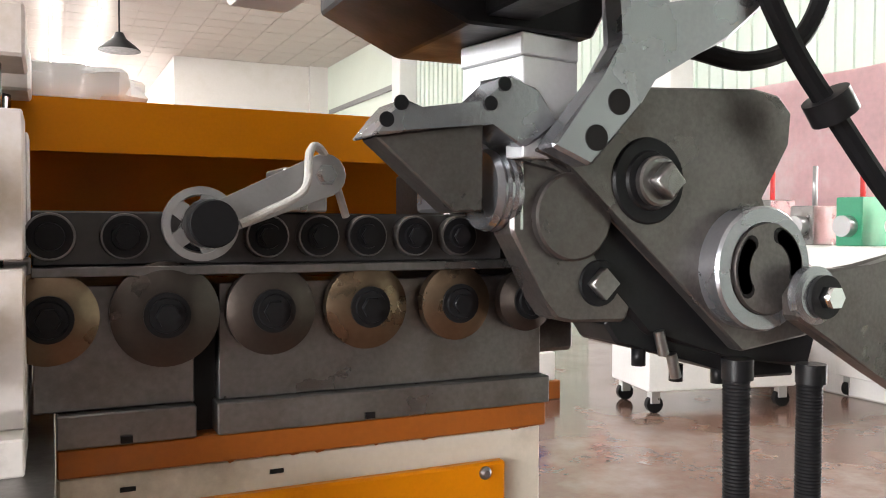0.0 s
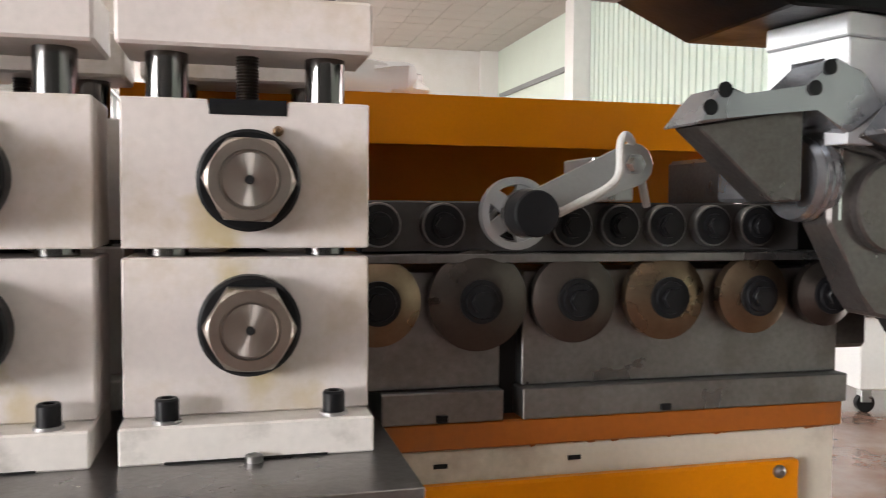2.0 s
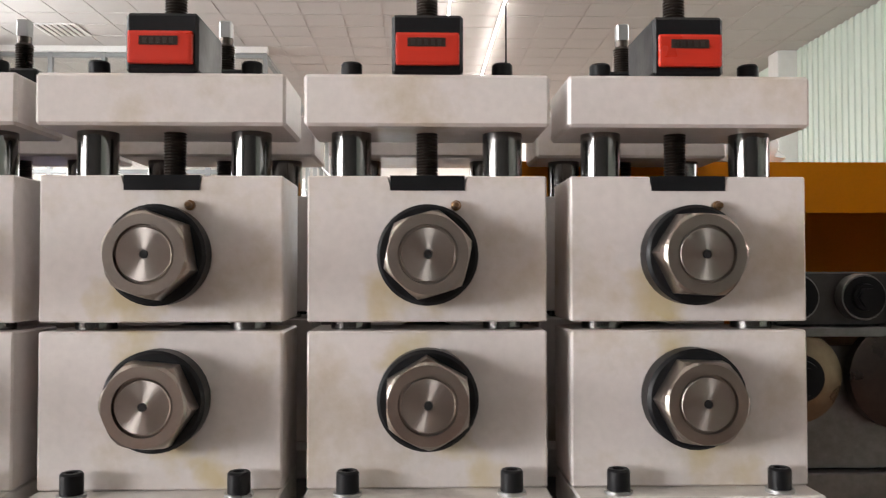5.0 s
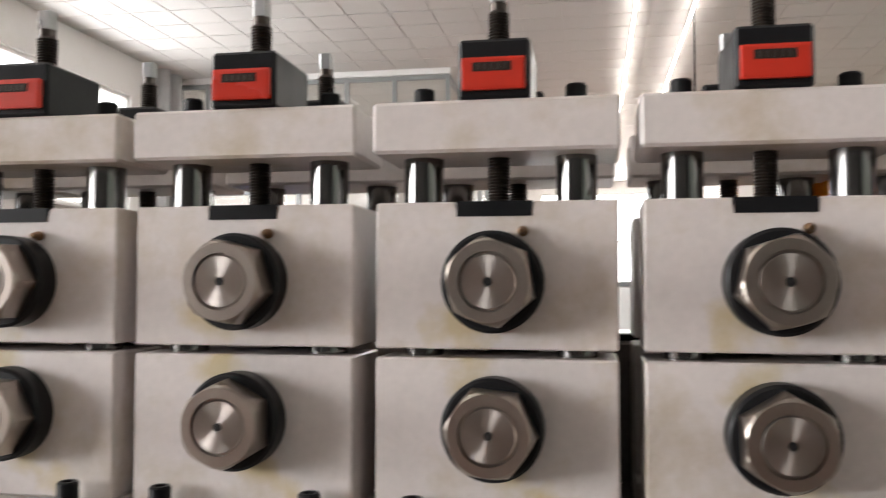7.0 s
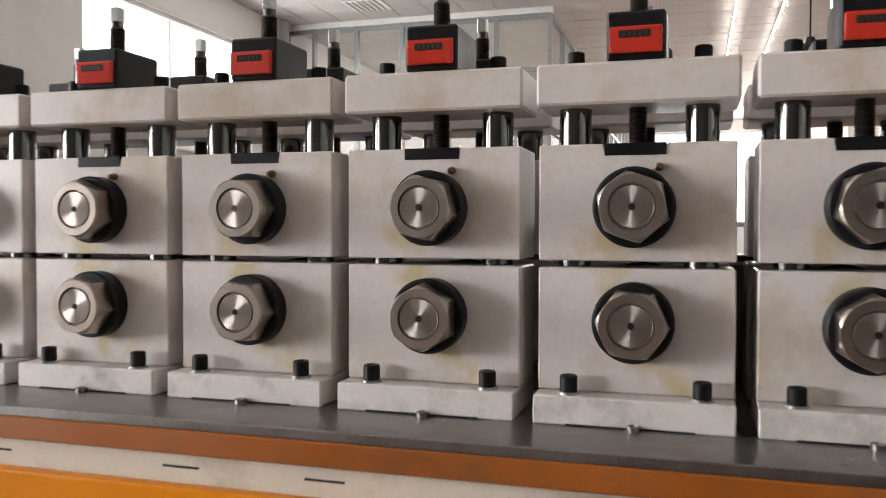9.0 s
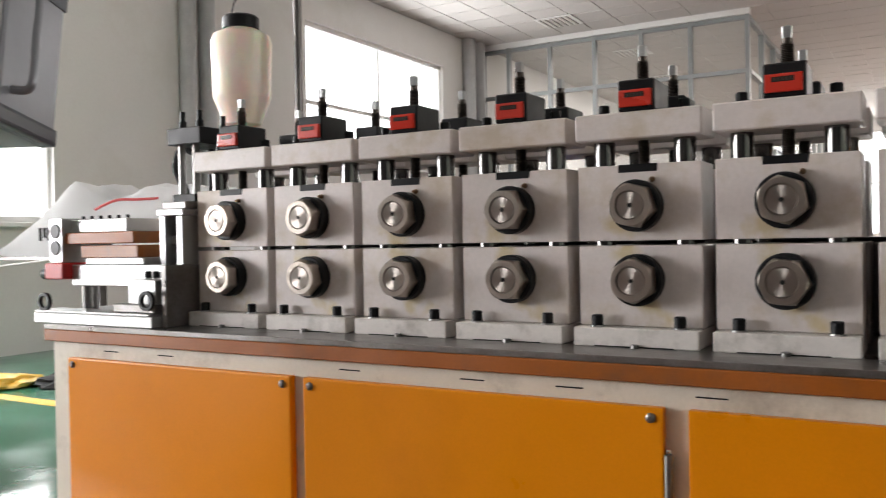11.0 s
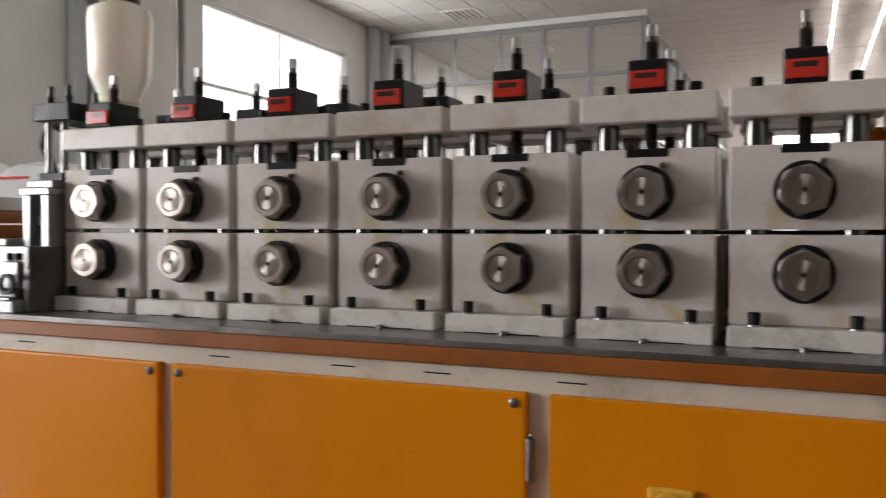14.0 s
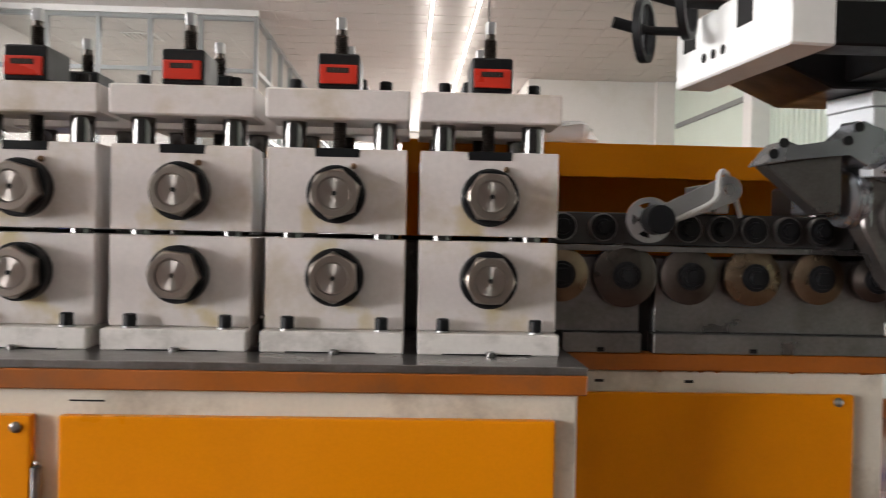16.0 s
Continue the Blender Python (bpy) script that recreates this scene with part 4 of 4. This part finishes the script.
for i, (x, zt) in enumerate(((0.925, 0.89), (1.056, 0.875))):
    hs = thing("corrugated_hose", "black corrugated hose hanging to the floor from the head", "hose", "corrugated hoses")
    prof = []
    h = 0.0
    while h < zt - 0.005:
        prof += [(h, 0.0162), (h + 0.0022, 0.0175), (h + 0.0044, 0.0162)]
        h += 0.0046
    part("tube", bm_lathe(bmesh.new(), prof, (x + 0.012 - i * 0.02, -0.06, 0.0), (-0.014 + i * 0.02, 0, zt), 14), M_RUBBER, hs)
    part("fitting", C((x, -0.06, zt - 0.01), (x, -0.06, zt + 0.016), 0.02, seg=14), M_BLACK, hs)
hs = thing("hydraulic_hose", "black ribbed hydraulic hose looped over the head", "hose")
part("tube", bm_tube(bmesh.new(), [(0.80, -0.02, 1.25), (0.85, -0.02, 1.30), (0.94, -0.05, 1.285), (1.02, -0.06, 1.315), (1.055, -0.07, 1.39), (1.02, -0.06, 1.45)], 0.0125), M_RUBBER, hs)
hs2 = thing("hydraulic_hose", "black ribbed hydraulic hose slanting down to the lever plate", "hose")
part("tube", bm_tube(bmesh.new(), [(0.91, -0.11, 1.36), (0.955, -0.12, 1.28), (1.02, -0.13, 1.2), (1.1, -0.14, 1.11), (1.19, -0.15, 1.03)], 0.0135), M_RUBBER, hs2)
part("clamp_ring", C((0.995, -0.127, 1.235), (1.012, -0.129, 1.21), 0.03, seg=20), M_BLACK, hs2)
part("end_fitting", C((1.17, -0.13, 1.035), (1.24, -0.13, 1.02), 0.028, seg=18), M_BLACK, hs2)

# ---- the feed end ----
fd = thing("feed_guide", "aluminium and orange entry guide with rollers and red block", "feed guide")
part("bed", B(-2.335, -1.885, -0.13, 0.2, 0.8505, 0.878, bevel=0.002), M_ALU, fd, "bright aluminium bed plate")
part("bed_rail", B(-2.335, -1.90, -0.128, -0.05, 0.8785, 0.884, bevel=0.001), M_ALU, fd)
part("end_block", B(-2.04, -1.893, -0.115, -0.02, 0.8845, 0.905, bevel=0.002), M_STEEL, fd)
part("end_block", B(-1.99, -1.893, -0.11, 0.0, 0.9055, 0.965, bevel=0.002), M_ALU, fd, "bright clamp block")
for x in (-1.965, -1.935, -1.91):
    cap_bolt(fd, x, -0.07, 0.968, 0.008, 0.016)
for x, z in ((-2.3, 0.905), (-1.91, 0.915)):
    r = bm_ring(bmesh.new(), [(-0.005, 0.016), (-0.005, 0.024), (0.005, 0.024), (0.005, 0.016)], (x, -0.122, z), (0, 1, 0), 24)
    part("lifting_eye", r, M_BLACK, fd, "black lifting eye")
part("post", C((-2.25, -0.02, 0.88), (-2.25, -0.02, 0.945), 0.022, seg=20), M_STEEL, fd)
part("beam", B(-2.27, -1.91, -0.06, 0.02, 0.945, 1.0, bevel=0.002), M_ALU, fd, "aluminium beam with holes")
part("top_plate", B(-2.2, -1.98, -0.07, 0.06, 1.0005, 1.018, bevel=0.002), M_ALU, fd)
part("red_block", B(-2.345, -2.27, -0.09, 0.0, 0.962, 1.005, bevel=0.003), M_REDBTN, fd, "red painted block")
part("knob", C((-2.4, -0.05, 0.975), (-2.345, -0.05, 0.975), 0.016, seg=16), M_BLACK, fd)
part("side_cheek", B(-2.365, -2.31, -0.06, 0.1, 1.005, 1.125, bevel=0.002), M_ALU, fd, "aluminium cheek plate with bearings")
for z in (1.045, 1.09):
    part("bearing", bm_lathe(bmesh.new(), [(0, 0.02), (0.003, 0.019), (0.003, 0.009)], (-2.338, -0.0605, z), (0, -1, 0), 24), M_BLACK, fd)
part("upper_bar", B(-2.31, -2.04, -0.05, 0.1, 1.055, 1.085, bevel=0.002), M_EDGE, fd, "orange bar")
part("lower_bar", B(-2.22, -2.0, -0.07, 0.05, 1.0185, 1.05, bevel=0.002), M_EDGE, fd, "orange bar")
part("cover", B(-2.32, -2.09, -0.03, 0.1, 1.0855, 1.12, bevel=0.002), M_ALU, fd)
for i in range(6):
    cap_bolt(fd, -2.3 + i * 0.036, 0.0, 1.122, 0.005, 0.009)
fs = thing("entry_stand", "small aluminium and black entry stand with guide posts", "roll stand")
part("foot", B(-1.885, -1.868, -0.1, 0.1, 0.85, 1.0, bevel=0.002), M_STEEL, fs)
for x in (-1.945, -1.885):
    part("post", B(x - 0.01, x + 0.01, -0.04, 0.06, 0.9655, 1.12, bevel=0.001), M_ALU, fs)
part("back", B(-1.94, -1.888, 0.02, 0.06, 0.966, 1.115), M_DARK, fs)
part("cross_bar", B(-1.934, -1.896, -0.02, 0.019, 1.05, 1.07), M_STEEL, fs)
part("top_bar", B(-1.96, -1.868, -0.045, 0.065, 1.1205, 1.137, bevel=0.002), M_ALU, fs)
part("top_cap", B(-1.955, -1.872, -0.03, 0.06, 1.1375, 1.155, bevel=0.002), M_STEEL, fs)
part("carrier", B(-1.95, -1.872, 0.0, 0.14, 1.1555, 1.175, bevel=0.002), M_BLACK, fs)
for x in (-1.935, -1.885):
    for y in (0.02, 0.12):
        part("rod", C((x, y, 1.175), (x, y, 1.3), 0.009, seg=14), M_BLACK if y > 0.1 else M_STEEL, fs)
part("head", B(-1.955, -1.84, -0.01, 0.16, 1.2985, 1.34, bevel=0.002), M_BLACK, fs, "black head plate")
for x, y in ((-1.93, 0.02), (-1.87, 0.02), (-1.9, 0.13)):
    part("stud", bm_lathe(bmesh.new(), [(0, 0.01), (0.02, 0.01), (0.02, 0.007), (0.045, 0.007)], (x, y, 1.34), (0, 0, 1), 14), M_BLACK, fs)
part("hose_loop", bm_tube(bmesh.new(), [(-1.955, 0.08, 1.29), (-1.99, 0.07, 1.3), (-2.0, 0.06, 1.25), (-1.975, 0.06, 1.2), (-1.95, 0.05, 1.165)], 0.011), M_RUBBER, fs, "looped hose")
# the sheet-covered pile behind the feed end
rk = thing("side_rack", "plain grey steel rack behind the feed end", "rack", loc=(-3.0, 0.68, 0))
part("shelf", B(-0.5, 0.5, -0.2, 0.2, 1.0, 1.012), M_ARCH, rk)
for x in (0.1, 0.46):
    for y in (-0.17, 0.17):
        part("leg", B(x - 0.015, x + 0.015, y - 0.015, y + 0.015, 0, 1.0), M_ARCH, rk)
pl = thing("covered_bundle", "bundle wrapped in bright creased white plastic sheeting on the rack", "wrapped bundle", loc=(-3.02, 0.68, 1.0125))
bm = bmesh.new()
k = 34
g = []
for j in range(k + 1):
    row = []
    for i in range(k + 1):
        u, v = -1 + 2 * i / k, -1 + 2 * j / k
        top = 0.27 - 0.03 * u - 0.07 * max(0.0, 1 - abs(u - 0.25) / 0.3) if u > -0.2 else 0.276 * max(0.0, (u + 1.05) / 0.85)
        h = top * (1 - max(0, (abs(v) - 0.5) / 0.5) ** 2) + 0.016 * noise.noise((u * 4, v * 3, 0.3)) + 0.008 * noise.noise((u * 13, v * 11, 1))
        row.append(bm.verts.new((u * 0.53, v * 0.2, max(h, 0.0))))
    g.append(row)
for j in range(k):
    for i in range(k):
        bm.faces.new((g[j][i], g[j][i + 1], g[j + 1][i + 1], g[j + 1][i])).smooth = True
bmesh.ops.solidify(bm, geom=bm.faces[:], thickness=0.006)
for v in bm.verts:
    v.co.z = max(v.co.z, 0.0)
part("sheet", bm, M_SHEET, pl)
part("red_strap", bm_tube(bmesh.new(), [(0.1, -0.17, 0.17), (0.2, -0.16, 0.2), (0.3, -0.15, 0.2), (0.4, -0.14, 0.2)], 0.005), M_REDBTN, pl, "thin red strap")
for i in range(5):
    part("printed_bar", B(-0.2 + i * 0.025, -0.185 + i * 0.025, -0.193, -0.19, 0.06 + 0.012 * (i % 2), 0.11), M_DARK, pl)
# hanging lubricant jug on its pole
jg = thing("oil_jug", "milky translucent plastic jug with black cap hung from a wire", "jug", loc=(-2.18, 0.5, 1.425))
bm = bmesh.new()
prof = [(0.0, 0.05), (0.003, 0.058), (0.08, 0.088), (0.09, 0.092), (0.26, 0.096), (0.285, 0.088), (0.3, 0.06), (0.305, 0.05)]
bm_lathe(bm, prof, (0, 0, 0), (0, 0, 1), 20)
part("body", bm, M_JUG, jg)
part("lid", bm_lathe(bmesh.new(), [(0.305, 0.058), (0.34, 0.058), (0.346, 0.052)], (0, 0, 0), (0, 0, 1), 24), M_BLACK, jg, "black screw cap")
part("hook_wire", bm_tube(bmesh.new(), [(-0.045, 0, 0.335), (-0.03, 0, 0.39), (0.0, 0, 0.43), (0.02, 0, 0.47), (0.08, 0.01, 0.5), (0.2, 0.02, 0.5)], 0.003, 8), M_BLACK, jg)
pole = thing("jug_pole", "slim dark grey steel pole beside the machine", "pole", loc=(-1.965, 0.52, 0))
part("tube", C((0, 0, 0), (0, 0, 2.3), 0.013, seg=14), M_ARCH, pole)
part("foot", B(-0.06, 0.06, -0.06, 0.06, 0, 0.01), M_ARCH, pole)

# ---- the operator panel on its post ----
hp = thing("operator_panel", "grey aluminium operator panel with a lit touch screen on a post", "control panel", loc=(-1.905, -0.57, 0))
hp.rotation_euler = (0, 0, radians(22))
part("post", B(-0.028, 0.028, -0.028, 0.028, 0.0, 1.16, bevel=0.008, seg=2), M_HMI, hp, "square grey steel post")
part("post_foot", B(-0.038, 0.038, -0.038, 0.038, 0.0, 0.575, bevel=0.004), M_HMI, hp, "wider post socket")
part("neck", C((0, 0, 1.14), (0, 0, 1.275), 0.034, seg=24), M_HMI, hp)
part("clamp", C((0, 0, 1.15), (0, 0, 1.2), 0.04, seg=24), M_HMI, hp)
part("clamp_lever", bm_tube(bmesh.new(), [(0.04, -0.01, 1.2), (0.07, -0.012, 1.205), (0.078, -0.012, 1.17)], 0.006), M_BLACK, hp)
box = part("housing", B(-0.145, 0.145, -0.09, 0.09, 0.0, 0.32, bevel=0.012, seg=2), M_HMI, hp, "aluminium profile housing")
box.location, box.rotation_euler = (0.0, -0.0, 1.262), (radians(-10), 0, 0)
part("front_plate", B(-0.118, 0.118, -0.0935, -0.088, 0.03, 0.30, bevel=0.002), mat("hmi_face", (0.30, 0.31, 0.35), 0.45), box)
part("screen_bezel", B(-0.098, 0.098, -0.1, -0.0937, 0.115, 0.28, bevel=0.003), M_HMIDARK, box, "dark screen bezel")
scr = part("screen", B(-0.079, 0.079, -0.1012, -0.1002, 0.142, 0.252), M_SCREEN, box, "lit pale blue touch screen")
for i in range(5):
    part("screen_button", B(-0.07 + i * 0.029, -0.048 + i * 0.029, -0.1018, -0.1013, 0.148, 0.156), M_GRID, scr)
for i, x in enumerate((-0.058, -0.02, 0.045)):
    part("screen_button", B(x, x + 0.026, -0.1018, -0.1013, 0.164, 0.172), M_REDBTN if i else M_GRID, scr)
for i, (x, m, r) in enumerate(((-0.085, M_BLACK, 0.011), (-0.05, M_GREENLAMP, 0.008), (-0.008, M_REDBTN, 0.0115), (0.03, M_BLACK, 0.0115), (0.062, M_REDBTN, 0.015))):
    part("push_button", bm_lathe(bmesh.new(), [(0, r + 0.003), (0.008, r + 0.003), (0.009, r), (0.02 if i < 4 else 0.03, r)], (x, -0.0935, 0.07), (0, -1, 0), 22), m, box, ("black", "lit green", "red", "black", "red mushroom")[i] + " push button")
part("lower_profile", B(-0.11, 0.11, -0.0945, -0.0905, 0.004, 0.032, bevel=0.001), M_ALU, box, "pale aluminium lower profile")
for sx in (-1, 1):
    part("side_profile", B(sx * 0.131 - 0.011, sx * 0.131 + 0.011, -0.0945, -0.0905, 0.038, 0.283, bevel=0.001), M_ALU, box, "pale aluminium side profile")
    for z in (0.0, 0.285):
        part("corner_cap", B(sx * 0.13 - 0.019, sx * 0.13 + 0.019, -0.094, 0.094, z, z + 0.036, bevel=0.008, seg=2), M_HMIDARK, box)
    bm = bm_tube(bmesh.new(), [(sx * 0.146, -0.05, 0.07), (sx * 0.185, -0.05, 0.075), (sx * 0.187, -0.05, 0.16), (sx * 0.185, -0.05, 0.25), (sx * 0.146, -0.05, 0.255)], 0.008)
    part("grip", bm, M_HMI, box, "grey pull bar")

# ---- the leveller cabinet to the left ----
lv = thing("leveller", "cream steel leveller cabinet with dark rollers on top", "leveller", loc=(-4.53, 0.37, 0))
lv.rotation_euler = (0, 0, radians(3))
part("cabinet", B(-1.0, 0.0, -0.49, 0.49, 0.06, 1.015, bevel=0.004), M_CREAM_B, lv)
part("plinth", B(-1.03, 0.03, -0.5, 0.52, 0.0, 0.12, bevel=0.004), M_CREAM_B, lv)
part("roll_box", B(-0.42, -0.1, -0.37, 0.03, 1.0155, 1.04), M_BLACK, lv)
for i, z in enumerate((1.075, 1.14, 1.21)):
    part("roller", C((-0.1 - 0.05 * (i % 2), -0.41, z), (-0.1 - 0.05 * (i % 2), 0.02, z), 0.032, seg=20), M_ROLL, lv)
for y in (-0.45, 0.03):
    part("roll_cheek", B(-0.45, -0.05, y, y + 0.04, 1.0155, 1.27, bevel=0.003), M_WHITE if y < -0.3 else M_ARCH, lv)
part("roll_cover", B(-0.45, -0.17, -0.41, 0.03, 1.24, 1.28), M_BLACK, lv)
for y in (-0.42, -0.33, -0.1, 0.0):
    c = part("adjust_screw", C((-0.2, y, 1.27), (-0.2, y, 1.42), 0.014, seg=12), M_BLACK, lv)
    part("hand_grip", C((-0.26, y, 1.41), (-0.14, y, 1.41), 0.01, seg=10), M_BLACK, c)
    part("collar", C((-0.2, y, 1.28), (-0.2, y, 1.33), 0.026, seg=12), M_BLACK, c)
cd = thing("wire", "thin pale wire from leveller to feed guide", "wire")
part("strand", bm_tube(bmesh.new(), [(-4.6, 0.5, 1.03), (-3.9, 0.25, 1.0), (-3.0, 0.08, 0.985), (-2.36, 0.0, 1.02)], 0.003, 6), M_WHITE, cd)
rg = thing("rag_heap", "crumpled yellow and brown rags on the floor", "rags", loc=(-6.3, 2.3, 0.004))
for i, (x, y, m) in enumerate(((0, 0, M_YELLOW), (0.35, 0.25, M_DARK), (0.9, 0.15, M_YELLOW))):
    bm = bmesh.new()
    bmesh.ops.create_icosphere(bm, subdivisions=3, radius=0.22)
    for v in bm.verts:
        v.co *= 1 + 0.4 * noise.noise(v.co * 9 + Vector((i * 5, 0, 0)))
        v.co.z = max(0.0, v.co.z * 0.3 + 0.03)
        v.co.x += x
        v.co.y += y
    part("rag", bm, m, rg)
sk = thing("floor_beam", "white painted steel beam lying on the floor", "beam", loc=(-5.6, 3.0, 0.004))
part("bar", B(-0.15, 1.3, -0.08, 0.08, 0.02, 0.1, bevel=0.004), M_WHITE, sk)
part("foot", B(-0.2, 0.1, -0.14, 0.14, 0.0, 0.02), M_WHITE, sk)

# ---- the far side of the hall, right ----
def make_cart(x, y, w, d, h, rz, label):
    c = thing("rolling_cabinet", label, "rolling cabinet", "rolling cabinets", loc=(x, y, 0))
    c.rotation_euler = (0, 0, radians(rz))
    part("body", B(-w / 2, w / 2, -d / 2, d / 2, 0.13, h, bevel=0.006), M_WHITE, c)
    part("top", B(-w / 2 - 0.02, w / 2 + 0.02, -d / 2 - 0.02, d / 2 + 0.02, h, h + 0.03, bevel=0.004), M_ARCH, c)
    for sx in (-1, 1):
        for sy in (-1, 1):
            px, py = sx * (w / 2 - 0.06), sy * (d / 2 - 0.06)
            k = part("castor_fork", B(px - 0.03, px + 0.03, py - 0.025, py + 0.025, 0.055, 0.13, bevel=0.004), M_ALU, c)
            part("castor_wheel", C((px, py - 0.018, 0.05), (px, py + 0.018, 0.05), 0.05, seg=20), M_RUBBER, k, "black rubber wheel")
    return c


make_cart(3.72, 3.05, 0.95, 0.5, 0.52, -12, "white painted steel cabinet on black castors")
make_cart(5.0, 2.6, 0.7, 0.5, 0.45, -5, "low white painted trolley on castors")
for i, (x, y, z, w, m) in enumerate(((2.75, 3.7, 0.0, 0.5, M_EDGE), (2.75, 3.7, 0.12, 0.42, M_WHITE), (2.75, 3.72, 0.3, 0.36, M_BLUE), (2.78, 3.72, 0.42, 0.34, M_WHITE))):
    p = thing("packed_box", "packed carton stacked beside the rolling cabinet", "box", "stacked boxes", loc=(x, y, z))
    part("carton", B(-w / 2, w / 2, -0.2, 0.2, 0.0, 0.115 if i != 1 else 0.175, bevel=0.006), m, p)
bn = thing("waste_bin", "dark grey plastic bin on the floor", "bin", loc=(4.55, 3.3, 0))
part("bucket", bm_lathe(bmesh.new(), [(0, 0.12), (0.3, 0.15), (0.3, 0.14)], (0, 0, 0), (0, 0, 1), 24), M_ARCH, bn)
fm = thing("distant_machine", "distant white and green roll forming machine", "machine", loc=(5.2, 3.9, 0))
part("bed", B(-0.5, 0.5, -2.4, 1.2, 0.0, 0.95, bevel=0.01), M_WHITE, fm)
for i in range(9):
    y = -2.2 + i * 0.38
    part("small_stand", B(-0.35, -0.1, y, y + 0.2, 0.95, 1.22 + 0.05 * (i % 2), bevel=0.006), M_STEEL if i % 3 else M_MGREEN, fm)
    part("stud", C((-0.22, y + 0.1, 1.2), (-0.22, y + 0.1, 1.5), 0.018, seg=10), M_REDBTN if i % 2 else M_ALU, fm)
    part("roller", C((-0.42, y + 0.1, 1.08), (-0.3, y + 0.1, 1.08), 0.07, seg=18), M_ALU, fm)
part("motor", C((-0.4, 1.0, 1.1), (-0.4, 1.4, 1.1), 0.12, seg=20), M_MGREEN, fm)
part("red_box", B(-0.45, -0.2, 1.5, 1.75, 0.95, 1.2), M_REDBTN, fm)
part("table_leg", B(-0.45, 0.3, 1.2, 1.8, 0.0, 0.95, bevel=0.01), M_WHITE, fm)
# lamp over the aisle
lp = thing("pendant_lamp", "dark conical pendant lamp, unlit", "pendant lamp", loc=(0.98, 11.0, 3.37))
part("shade", bm_lathe(bmesh.new(), [(0, 0.27), (0.02, 0.26), (0.16, 0.09), (0.24, 0.05)], (0, 0, 0), (0, 0, 1), 26), M_BLACK, lp, "dark cone shade")
part("cord", C((0, 0, 0.24), (0, 0, CEIL - 3.37), 0.012, seg=8), M_BLACK, lp)
# low clutter behind the machine, seen through the stands
for x, y, w, z1, m in ((-3.7, 7.5, 0.14, 1.66, M_BLUE), (-1.9, 8.0, 0.5, 1.0, M_WHITE), (0.2, 7.0, 0.5, 1.1, M_WHITE)):
    p = thing("storage_crate", "far crate on the hall floor behind the machine", "crate", "far crates", loc=(x, y, 0))
    part("body", B(-w, w, -0.35, 0.35, 0.0, z1, bevel=0.01), m, p)
    part("lid", B(-w - 0.02, w + 0.02, -0.37, 0.37, z1, z1 + 0.04, bevel=0.006), M_FRAME, p)
